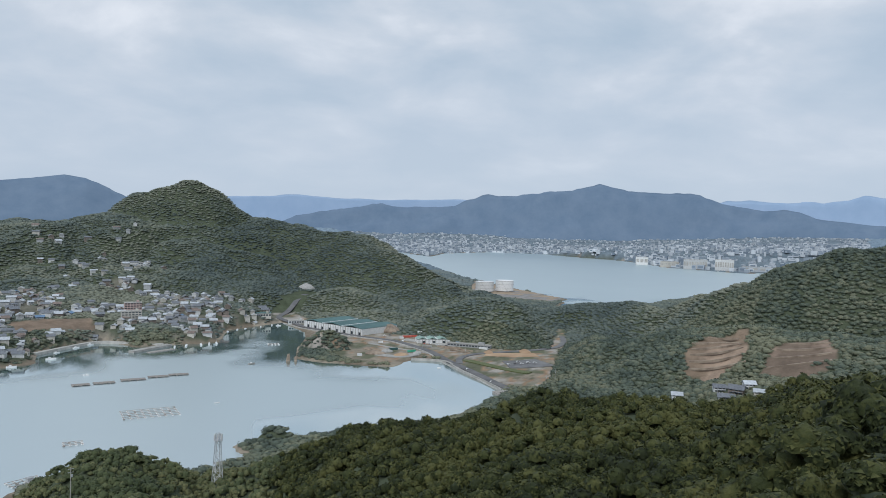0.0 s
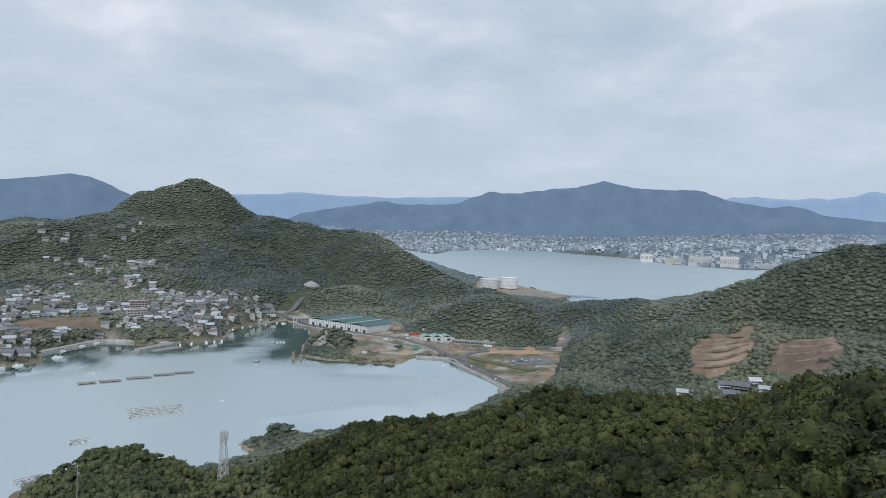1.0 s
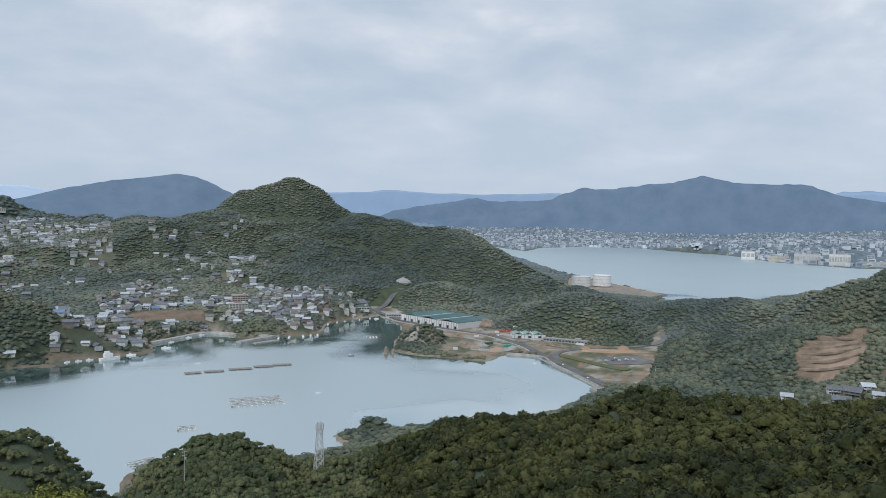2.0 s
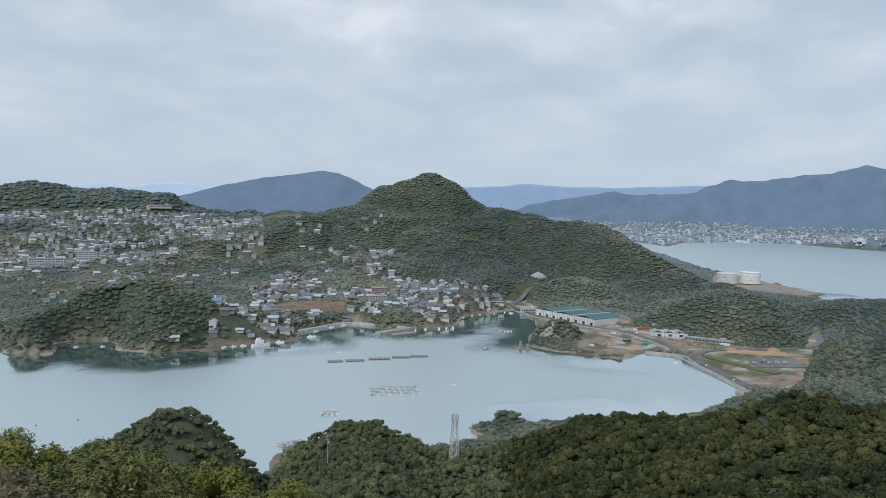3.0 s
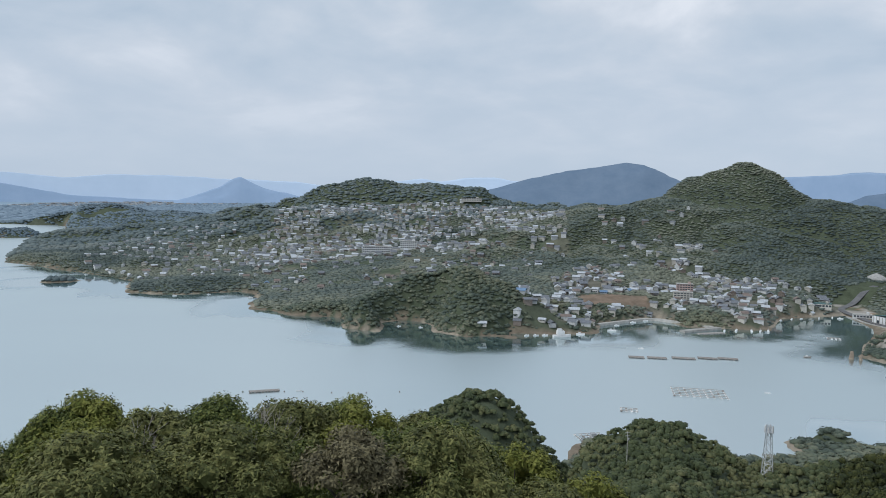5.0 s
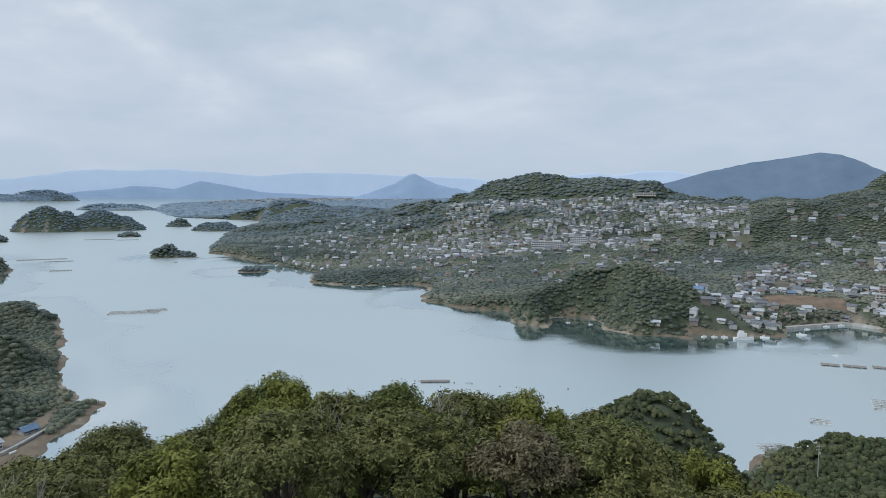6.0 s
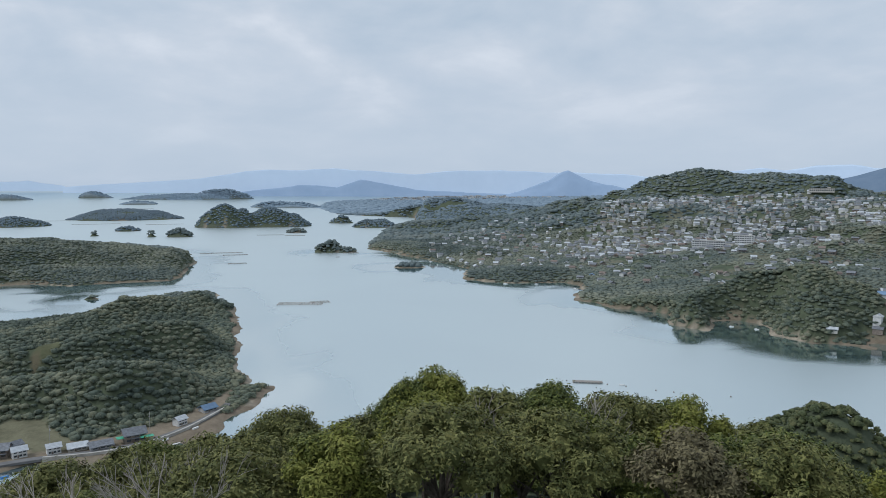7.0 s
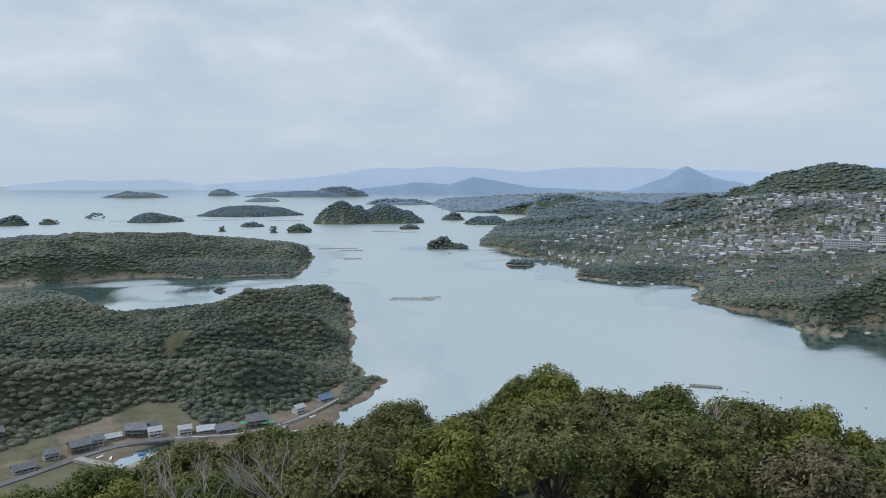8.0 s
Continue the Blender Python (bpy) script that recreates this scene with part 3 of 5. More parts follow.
beach = (height < 2.4) & (inland < 10)
cover[beach] = np.where(patch[beach, None] > 0, np.array((0.20, 0.165, 0.125)), np.array((0.30, 0.26, 0.205)))
# Land past 4300 m gets a blue haze tint in its cover colour.
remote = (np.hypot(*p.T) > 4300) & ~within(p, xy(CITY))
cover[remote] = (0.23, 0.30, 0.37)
cover[height < -0.8] = (0.10, 0.11, 0.08)
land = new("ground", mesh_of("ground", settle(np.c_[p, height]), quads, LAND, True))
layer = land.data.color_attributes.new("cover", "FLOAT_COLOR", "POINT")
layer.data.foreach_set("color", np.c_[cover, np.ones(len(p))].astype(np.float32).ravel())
tagged(land, "wooded hills and shores round a bay", "ground", kind="structure")


def mountains(name, label, away, deep, line, mat, rug=0.12, seed=0):
    """A range: its crest (bearing, rise over run as seen from the lookout), with spurs towards the lookout."""
    a0, a1 = line[0][0], line[-1][0]
    b = np.linspace(a0, a1, int(abs(a1 - a0) * 10) + 2)
    crest = np.interp(-b, [-a for a, _ in line], [s for _, s in line])
    rows = np.linspace(-1, 0.35, 18)
    v = []
    for k, (a, s) in enumerate(zip(b, crest)):
        for f in rows:
            r = away + f * deep
            q = xy([(a, r)])
            top = EYE + away * s
            fall = 1 - abs(f) ** 1.3 if f < 0 else 1 - f
            wob = float(rough(q + seed * 977.0, deep * 0.35, 4)[0]) * rug * away * 0.06 * (1 if f < -0.02 else 0.12)
            v.append((q[0, 0], q[0, 1], -30 + (top + 30) * fall + wob))
    k = len(rows)
    i = np.arange((len(b) - 1) * (k - 1))
    i = i // (k - 1) * k + i % (k - 1)
    f = np.stack([i, i + 1, i + k + 1, i + k], 1)
    if a0 > a1:
        f = f[:, ::-1]
    return tagged(new(name, mesh_of(name, settle(v), f, mat, True)), label, "mountains", kind="structure")


# Blue haze painted into a range's colour, with emission so that it glows.
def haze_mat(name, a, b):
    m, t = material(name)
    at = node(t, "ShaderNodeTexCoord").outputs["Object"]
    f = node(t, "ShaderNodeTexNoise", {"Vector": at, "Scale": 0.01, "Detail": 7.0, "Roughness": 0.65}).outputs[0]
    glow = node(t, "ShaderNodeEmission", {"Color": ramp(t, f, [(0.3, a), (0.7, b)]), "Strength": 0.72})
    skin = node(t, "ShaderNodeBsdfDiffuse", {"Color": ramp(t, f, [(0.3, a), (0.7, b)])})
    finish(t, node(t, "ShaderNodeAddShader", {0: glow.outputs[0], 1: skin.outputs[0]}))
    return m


# Air haze as surface colour: paler the farther off the range.
BLUE1 = haze_mat("hazed_wooded_mountain", (0.076, 0.112, 0.162), (0.100, 0.137, 0.188))
BLUE2 = haze_mat("hazed_blue_mountain", (0.165, 0.230, 0.325), (0.190, 0.255, 0.350))
BLUE3 = haze_mat("hazed_pale_mountain", (0.310, 0.385, 0.480), (0.330, 0.405, 0.500))
mountains("backdrop_city_mountain", "wooded mountain behind the city in dark blue painted haze", 7600, 1300, [(13, -0.004), (11.5, 0.0038), (8.1, 0.0195), (5.5, 0.0287), (2.0, 0.0262), (-1.0, 0.031),
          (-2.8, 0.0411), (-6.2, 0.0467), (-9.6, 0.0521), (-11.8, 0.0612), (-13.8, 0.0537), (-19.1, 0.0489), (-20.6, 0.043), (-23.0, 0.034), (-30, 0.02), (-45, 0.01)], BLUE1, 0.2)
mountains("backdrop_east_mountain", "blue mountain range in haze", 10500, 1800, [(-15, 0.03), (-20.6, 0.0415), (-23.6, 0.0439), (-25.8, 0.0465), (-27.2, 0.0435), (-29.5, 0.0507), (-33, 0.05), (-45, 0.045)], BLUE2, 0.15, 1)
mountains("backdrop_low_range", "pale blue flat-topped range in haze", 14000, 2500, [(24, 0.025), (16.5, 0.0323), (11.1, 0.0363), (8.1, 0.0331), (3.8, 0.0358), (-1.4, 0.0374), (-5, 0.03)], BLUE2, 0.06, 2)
mountains("backdrop_quarried_mountain", "wooded mountain with a bare summit in dark blue painted haze", 5000, 900, [(40, 0.0), (36.8, 0.015), (34.2, 0.029), (30.5, 0.037), (28.9, 0.0462), (27.2, 0.0515), (25.9, 0.0485),
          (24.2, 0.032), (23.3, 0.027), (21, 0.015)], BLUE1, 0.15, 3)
mountains("backdrop_north_range", "range far behind in pale blue painted haze", 15000, 2500, [(50, 0.01), (46, 0.018), (44.0, 0.0214), (42.6, 0.0244), (41.2, 0.0211), (39.3, 0.025), (37.0, 0.0264), (35.8, 0.0228), (32, 0.02)], BLUE3, 0.05, 4)
mountains("backdrop_long_range", "long range on the horizon in pale blue painted haze", 17000, 2600, [(93, -0.004), (90.0, 0.0005), (84.1, 0.008), (80.7, 0.0185), (77, 0.0195), (74.2, 0.0216), (71.2, 0.0201), (68.1, 0.0155), (64, 0.020),
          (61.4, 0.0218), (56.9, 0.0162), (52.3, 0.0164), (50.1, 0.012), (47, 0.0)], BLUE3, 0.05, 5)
mountains("backdrop_cone_mountain", "cone-shaped mountain on the plain in blue painted haze", 9500, 900, [(61, -0.012), (59.7, -0.0055), (58.4, 0.003), (57.7, 0.0070), (56.7, 0.0185), (56.3, 0.0212), (55.9, 0.0180), (54.6, 0.0075), (52.5, -0.002), (51, -0.008)], BLUE2, 0.05, 6)
mountains("backdrop_low_hills", "low hills along the far shore in blue painted haze", 11500, 900, [(82, -0.013), (80, -0.007), (77, -0.001), (75.5, 0.0), (74, -0.003), (72.2, 0.008), (70.5, 0.003), (68, -0.006), (64, -0.010), (58, -0.012), (50, -0.012)], BLUE2, 0.03, 7)
mountains("backdrop_sea_islands", "islands on the horizon in pale painted haze", 19000, 800, [(105.2, -0.009), (104.7, -0.0034), (102.5, 0.0), (100.6, 0.0032), (99, 0.001), (97.3, 0.0019), (95.1, 0.0033), (93.0, -0.0024), (92, -0.009)], BLUE3, 0.02, 8)

# ---------------------------------------------------------------- woods


def ball(level):
    bm = bmesh.new()
    bmesh.ops.create_icosphere(bm, subdivisions=level, radius=1)
    v = np.array([q.co for q in bm.verts])
    f = np.array([[q.index for q in g.verts] for g in bm.faces])
    bm.free()
    low = v[f].mean(1)[:, 2] > -0.45
    f = f[low]
    used, inv = np.unique(f, return_inverse=True)
    return v[used], inv.reshape(f.shape)


def crown_shapes(level, count, lumps, seed, leaves=0, size=0.1, tall=0.42):
    """Several uneven crowns, one unit across each way, of rounded clumps with leaf sprays on them."""
    r = np.random.RandomState(seed)
    base, faces = ball(level)
    shapes = []
    for _ in range(count):
        c = r.normal(size=(lumps, 3))
        c[:, 2] = np.abs(c[:, 2]) * 0.8
        c /= np.linalg.norm(c, axis=1)[:, None]
        near = (base @ c.T).max(1)
        k = 0.70 + 0.32 * np.clip((near - 0.60) / 0.4, 0, 1) + r.uniform(-0.07, 0.07, len(base))
        v = base * k[:, None] * np.array([0.5, 0.5, tall])
        f = faces
        if leaves:
            d = r.normal(size=(leaves, 3))
            d[:, 2] = np.abs(d[:, 2]) * 0.9 - 0.15
            d /= np.linalg.norm(d, axis=1)[:, None]
            k = 0.74 + 0.34 * np.clip(((d @ c.T).max(1) - 0.60) / 0.4, 0, 1)
            mid = d * k[:, None] * np.array([0.5, 0.5, tall])
            v, f = sprays(r, v, f, mid, d, size, 0.3)
        shapes.append((v, f))
    return shapes


def sprays(r, v, f, mid, way, size, loose):
    """Leaf sprays at mid, lying across way, added to a mesh."""
    n = len(mid)
    out = way + np.array([0, 0, 0.25]) + r.normal(size=way.shape) * loose
    a1 = np.cross(out, r.normal(size=way.shape))
    a1 /= np.linalg.norm(a1, axis=1)[:, None]
    a2 = np.cross(out, a1)
    a2 /= np.linalg.norm(a2, axis=1)[:, None]
    s = size * r.uniform(0.6, 1.5, (n, 1))
    tri = np.stack([mid + a1 * s, mid + (a2 * 0.87 - a1 * 0.5) * s, mid - (a2 * 0.87 + a1 * 0.5) * s], 1)
    return np.concatenate([v, tri.reshape(-1, 3)]), np.concatenate([f, len(v) + np.arange(n * 3).reshape(-1, 3)])


def bough_crowns(count, boughs, seed, leaves, size, tall=0.5):
    """Crowns, one unit across, heaped up of separate rounded boughs with deep gaps and leaf sprays on each."""
    r = np.random.RandomState(seed)
    base, faces = ball(1)
    shapes = []
    for _ in range(count):
        v, f = np.zeros((0, 3)), np.zeros((0, 3), int)
        ends = r.normal(size=(boughs, 3))
        ends[:, 2] = np.abs(ends[:, 2]) * 0.9 - 0.1
        ends /= np.linalg.norm(ends, axis=1)[:, None]
        ends[0] = (0, 0, 1)
        mids, ways = [], []
        for e in ends:
            at = e * r.uniform(0.72, 1.0) * np.array([0.36, 0.36, tall - 0.16])
            w = r.uniform(0.10, 0.19)
            lump = base * (1 + r.uniform(-0.13, 0.13, (len(base), 1))) * w * np.array([1, 1, 0.8]) + at
            f = np.concatenate([f, faces + len(v)])
            v = np.concatenate([v, lump])
            d = r.normal(size=(leaves, 3)) + e * 0.5
            d[:, 2] = np.abs(d[:, 2]) - 0.1
            d /= np.linalg.norm(d, axis=1)[:, None]
            mids.append(at + d * w * np.array([1, 1, 0.8]) * r.uniform(0.96, 1.16, (leaves, 1)))
            ways.append(d)
        shapes.append(sprays(r, v, f, np.concatenate(mids), np.concatenate(ways), size, 0.5))
    return shapes


def plant(name, label, shapes, at, size, mat, seed, smooth=True):
    """One mesh of many crowns standing at at (n x 3), of the given sizes."""
    r = np.random.RandomState(seed)
    vs, fs, total = [], [], 0
    pick = r.randint(len(shapes), size=len(at))
    turn = r.uniform(0, math.tau, len(at))
    for j, (v, f) in enumerate(shapes):
        k = np.where(pick == j)[0]
        if not len(k):
            continue
        c, s = np.cos(turn[k])[:, None], np.sin(turn[k])[:, None]
        x = (v[None, :, 0] * c - v[None, :, 1] * s) * size[k, None]
        y = (v[None, :, 0] * s + v[None, :, 1] * c) * size[k, None]
        z = v[None, :, 2] * size[k, None] * r.uniform(0.8, 1.25, (len(k), 1))
        vs.append((np.stack([x, y, z], 2) + at[k, None, :]).reshape(-1, 3))
        fs.append((f[None] + (np.arange(len(k)) * len(v))[:, None, None] + total).reshape(-1, 3))
        total += len(k) * len(v)
    me = mesh_of(name, settle(np.concatenate(vs)), np.concatenate(fs), mat, smooth)
    return tagged(new(name, me), label, "woods", kind="stuff")


BEARINGS, AWAYS = np.linspace(-46, 122, 500), np.concatenate([np.geomspace(20, 400, 90), np.geomspace(405, 9800, 280)])
sweep, _ = polar(BEARINGS, AWAYS)
rise = (np.maximum(ground(sweep), 0).reshape(500, -1) + 5 - EYE) / AWAYS
edge = np.maximum.accumulate(rise, 1)
open_view = rise + 9 / AWAYS >= edge - 0.002


def sites(lo, hi, step, seed, bearings, isles):
    """Uneven planting places between two distances from the lookout, on wooded land: closely on the slopes that face it, thinly behind them."""
    r = np.random.RandomState(seed)
    n = int(hi * 2 / step) + 2
    g = (np.stack(np.meshgrid(np.arange(n), np.arange(n)), -1).reshape(-1, 2) - n / 2) * step
    g = g + r.uniform(-0.42, 0.42, g.shape) * step
    a, d = np.degrees(np.arctan2(-g[:, 0], g[:, 1])), np.hypot(g[:, 0], g[:, 1])
    k = (d >= lo) & (d < hi) & (a > bearings[0]) & (a < bearings[1])
    g, a, d = g[k], a[k], d[k]
    faces = open_view[np.clip(np.searchsorted(BEARINGS, a), 0, 499), np.clip(np.searchsorted(AWAYS, d), 0, len(AWAYS) - 1)]
    keep = faces | (r.rand(len(g)) < 0.06)
    g, faces = g[keep], faces[keep]
    z = ground(g)
    d = shore(g)
    keep = z > np.where(d < 6, 2.1, 1.2)
    if isles is not None:
        keep &= (d < 0) == isles
    clump = grain(g[:, 0] / 55 + 5, g[:, 1] / 55) * 0.72 + r.rand(len(g)) * 0.28
    for outline, share in CLEAR:
        keep &= ~within(g, outline) | (clump < share)
    keep |= within(g, xy(ISLET_WOOD)) & (z > 1.5)
    return np.c_[g, z][keep], np.where(faces, 1.0, 1.7)[keep], r


ISLET_WOOD = [(11.0, 945), (10.6, 1010), (8.6, 1040), (6.7, 1010), (7.0, 955), (9.0, 930)]


def woods(name, label, lo, hi, step, size, shapes, mat, seed, sink=0.18, bearings=(-44, 120), isles=None):
    at, scale, r = sites(lo, hi, step, seed, bearings, isles)
    s = size * scale * r.uniform(0.55, 1.5, len(at))
    at[:, 2] += s * sink
    return plant(name, label, shapes, at, s, mat, seed)


woods("spur_woods", "dense evergreen broadleaf wood on the spur below", 36, 170, 5.2, 8.0, bough_crowns(12, 19, 1, 40, 0.030, 0.50), LEAF_SPUR, 11, 0.06, (-44, 24))
woods("slope_woods", "dense evergreen wood running down to the bay", 170, 420, 5.6, 8.0, bough_crowns(12, 14, 1, 24, 0.036, 0.46), LEAF_SPUR, 21, 0.06, (-44, 12))
woods("headland_woods", "green wood on the headlands below the lookout", 170, 440, 5.2, 7.2, bough_crowns(10, 8, 1, 12, 0.040, 0.36), LEAF_PROM, 22, 0.08, (12, 50))
woods("shore_woods", "evergreen wood on the slope under the lookout", 75, 420, 8.0, 10.0, crown_shapes(2, 6, 8, 2, 120, 0.04), LEAF_PROM, 12, 0.2, (50, 120))
# From here outward the leaf colours have distance haze painted in.
woods("bay_woods", "dark green woods round the bay, slightly paled by painted haze", 420, 1050, 4.4, 7.2, crown_shapes(1, 14, 7, 3, 20, 0.08, 0.27), LEAF_MID, 13, 0.05)
woods("hill_woods", "dark green woods on the hills, paled by painted haze", 1050, 2000, 5.4, 8.4, crown_shapes(1, 12, 6, 4, 4, 0.09, 0.19), LEAF_HILL, 14, 0.03)
woods("island_woods", "greyish green woods in the distance in painted haze", 2000, 2750, 12.5, 18.0, crown_shapes(1, 6, 6, 5, 0, 0, 0.22), LEAF_FAR, 15, 0.0, isles=False)
woods("far_shore_woods", "blue-green woods on far shores in painted haze", 2750, 4300, 14.0, 20.0, crown_shapes(1, 6, 6, 5, 0, 0, 0.20), LEAF_HAZE, 17, -0.03, isles=False)
woods("islet_woods", "dark green woods on the islands in painted haze", 1400, 2700, 7.0, 9.5, crown_shapes(2, 6, 8, 7, 30, 0.08, 0.40), LEAF_FAR, 18, 0.1, isles=True)
woods("far_islet_woods", "blue-green woods on the outer islands in painted haze", 2700, 4300, 8.5, 11.0, crown_shapes(1, 6, 8, 8, 12, 0.07, 0.32), LEAF_HAZE, 19, -0.04, isles=True)
woods("remote_woods", "bluish woods far away in painted haze", 4300, 9900, 60.0, 70.0, crown_shapes(1, 5, 6, 6, 0, 0, 0.22), LEAF_REMOTE, 16, -0.1, isles=False)
woods("remote_islet_woods", "bluish woods on remote islands in painted haze", 4300, 9900, 26.0, 34.0, crown_shapes(1, 5, 6, 6, 0, 0, 0.25), LEAF_REMOTE, 20, -0.1, isles=True)

# ---------------------------------------------------------------- the knoll by the lookout: trees close by


def leafy(bm_seed, wide, tall, clumps, per, leaf):
    """Leaf blades over separate rounded boughs that make up an uneven crown whose base is at 0; the undersides stay open and dark."""
    r = np.random.RandomState(bm_seed)
    d = r.normal(size=(clumps, 3))
    d[:, 2] = np.abs(d[:, 2]) * 1.0 - 0.30
    d /= np.linalg.norm(d, axis=1)[:, None]
    d[0] = (0.1, 0, 0.99)
    k = r.uniform(0.62, 0.86, clumps)
    mid = d * k[:, None] * np.array([wide / 2, wide / 2, tall / 2]) + np.array([0, 0, tall * 0.5])
    size = wide * r.uniform(0.09, 0.19, clumps)
    count = np.maximum((per * (size / size.mean()) ** 2).astype(int), 40)
    own = np.repeat(np.arange(clumps), count)
    e = r.normal(size=(len(own), 3)) + d[own] * 0.6
    e[:, 2] = np.where(e[:, 2] < -0.3, -e[:, 2], e[:, 2])
    e /= np.linalg.norm(e, axis=1)[:, None]
    # twigs: blades gather in tufts of seven round a twig's end
    e = e[(np.arange(len(own)) // 7) * 7]
    n = len(own)
    at = mid[own] + e * (size[own] * r.uniform(0.8, 1.12, n))[:, None] + r.normal(size=(n, 3)) * leaf * 0.85
    out = e + np.array([0, 0, 0.35]) + r.normal(size=e.shape) * 0.35
    out /= np.linalg.norm(out, axis=1)[:, None]
    side = np.cross(out, r.normal(size=out.shape))
    side /= np.linalg.norm(side, axis=1)[:, None]
    tip = np.cross(side, out) + out * r.uniform(-0.4, 0.3, (n, 1))
    long = leaf * r.uniform(0.7, 1.5, (n, 1))
    v = np.stack([at - tip * long * 0.6 + side * long * 0.36, at + tip * long * 0.9, at - tip * long * 0.6 - side * long * 0.36], 1).reshape(-1, 3)
    f = [tuple(q) for q in np.arange(n * 3).reshape(-1, 3)]
    core, tri = ball(1)
    for q, s in zip(mid, size):
        f += [tuple(t) for t in tri + len(v)]
        v = np.concatenate([v, q + core * s * 0.62 * (1 + r.uniform(-0.15, 0.15, (len(core), 1)))])
    return v, f, mid


def tree(label, seed, wide, tall, stem, mat, clumps=34, per=300, leaf=0.125):
    ob = thing("tree", label, "tree", "trees on the knoll")
    v, f, mid = leafy(seed, wide, tall, clumps, per, leaf)
    v[:, 2] += stem
    me = mesh_of("crown", v, f, mat)
    c = new("crown", me)
    c.parent = ob
    r = random.Random(seed)
    bm = bmesh.new()
    beam(bm, (0, 0, -1.0), (0.1, 0.05, stem + tall * 0.35), 0.20, 0.12, 7)
    part("trunk", bm, BARK, ob)
    for q in mid[::3]:
        bm = bmesh.new()
        a = Vector((0.05, 0.03, stem * r.uniform(0.6, 1.0)))
        m = Vector((q[0] * 0.45, q[1] * 0.45, stem + q[2] * 0.45))
        beam(bm, a, m, 0.09, 0.06)
        beam(bm, m, (q[0] * 0.92, q[1] * 0.92, stem + q[2] * 0.94), 0.06, 0.02)
        part("limb", bm, BARK, ob)
    return ob


LEAF_OLIVE = foliage("olive_leaves_close", [(0.022, 0.029, 0.010), (0.053, 0.064, 0.019), (0.098, 0.108, 0.032), (0.18, 0.18, 0.06)], 1.5, 0.3, 0.45, 0.2)
LEAF_FRESH = foliage("fresh_leaves_close", [(0.030, 0.040, 0.007), (0.072, 0.090, 0.014), (0.125, 0.140, 0.024), (0.20, 0.205, 0.045)], 1.5, 0.3, 0.45, 0.2)
LEAF_BROWN = foliage("brownish_leaves_close", [(0.034, 0.031, 0.018), (0.076, 0.067, 0.037), (0.125, 0.109, 0.058), (0.18, 0.158, 0.085)], 1.5, 0.3, 0.45, 0.2)
kinds = [
    tree("evergreen oak with dense dark green leaves on the knoll", 1, 5.4, 4.6, 2.2, LEAF_NEAR),
    tree("evergreen tree with olive-green leaves on the knoll", 2, 5.0, 4.0, 2.4, LEAF_OLIVE),
    tree("broadleaf tree with fresh yellow-green leaves on the knoll", 3, 4.6, 4.2, 2.2, LEAF_FRESH),
    tree("shrubby tree with brownish thin leaves on the knoll", 4, 4.4, 3.4, 2.6, LEAF_BROWN, 30, 190),
    tree("rounded evergreen tree with mixed green leaves on the knoll", 5, 6.0, 4.4, 2.0, LEAF_OLIVE, 40, 300),
]
r = random.Random(5)
spots = []
for away, gap in ((29, 8.0), (34, 6.4), (39, 5.6), (44.5, 5.0), (52, 5.0)):
    b = 20.0 + r.uniform(0, gap)
    while b < 112:
        spots.append((b, away + r.uniform(-1.6, 1.6)))
        b += gap * r.uniform(0.8, 1.2)
used = set()
for b, away in spots:
    k = r.choices(range(5), (5, 3.5, 2.6, 2.0, 3.5))[0]
    base = stand(b, away, -0.4, r.uniform(0, 360))
    top = EYE + away * float(np.interp(b, *np.array(KNOLL).T))
    tall = (6.8, 6.4, 6.4, 6.0, 6.4)[k]
    size = (top - base.translation.z) / tall * r.uniform(1.0, 1.14) if 36.5 < away < 47 else r.uniform(0.72, 1.0)
    if away < 36.5:
        size = min(size, (top - base.translation.z - 0.5) / tall)
    size = min(max(size, 0.45), 1.6)
    m = base @ Matrix.Diagonal((size * 0.5 + 0.5, size * 0.5 + 0.5, size, 1))
    if k not in used:
        used.add(k)
        kinds[k].matrix_basis = m
    else:
        copy_thing(kinds[k], m)
for b, away, s in ((70.9, 41, 0.9), (68.3, 41.5, 1.0), (69.6, 43, 0.86)):
    copy_thing(kinds[0], stand(b, away, 0.0, 40 * b) @ Matrix.Diagonal((0.72 * s, 0.72 * s, s, 1)))


def bare_tree(label, seed, tall, spread, thick, depth=4):
    ob = thing("bare_tree", label, "tree", "bare trees")
    r = random.Random(seed)
    bms = [bmesh.new()]

    def grow(bm, a, way, long, thick_, level):
        b = a + way * long
        beam(bm, a, b, thick_, thick_ * 0.62, 5)
        if level == 0:
            return
        for _ in range(r.choice((2, 3))):
            w = (way + Vector((r.uniform(-1, 1), r.uniform(-1, 1), r.uniform(-0.25, 0.7))) * spread).normalized()
            grow(bm, a + way * long * r.uniform(0.7, 1.0), w, long * r.uniform(0.55, 0.85), thick_ * 0.6, level - 1)

    stem = bmesh.new()
    beam(stem, (0, 0, -0.8), (0, 0, tall * 0.35), thick, thick * 0.8, 7)
    part("trunk", stem, TWIG, ob)
    for k in range(4):
        bm = bmesh.new()
        a = k * math.tau / 4 + r.uniform(-0.4, 0.4)
        grow(bm, Vector((0, 0, tall * 0.3)), Vector((math.cos(a) * spread, math.sin(a) * spread, 1)).normalized(), tall * 0.3, thick * 0.7, depth)
        part("limb", bm, TWIG, ob)
    return ob


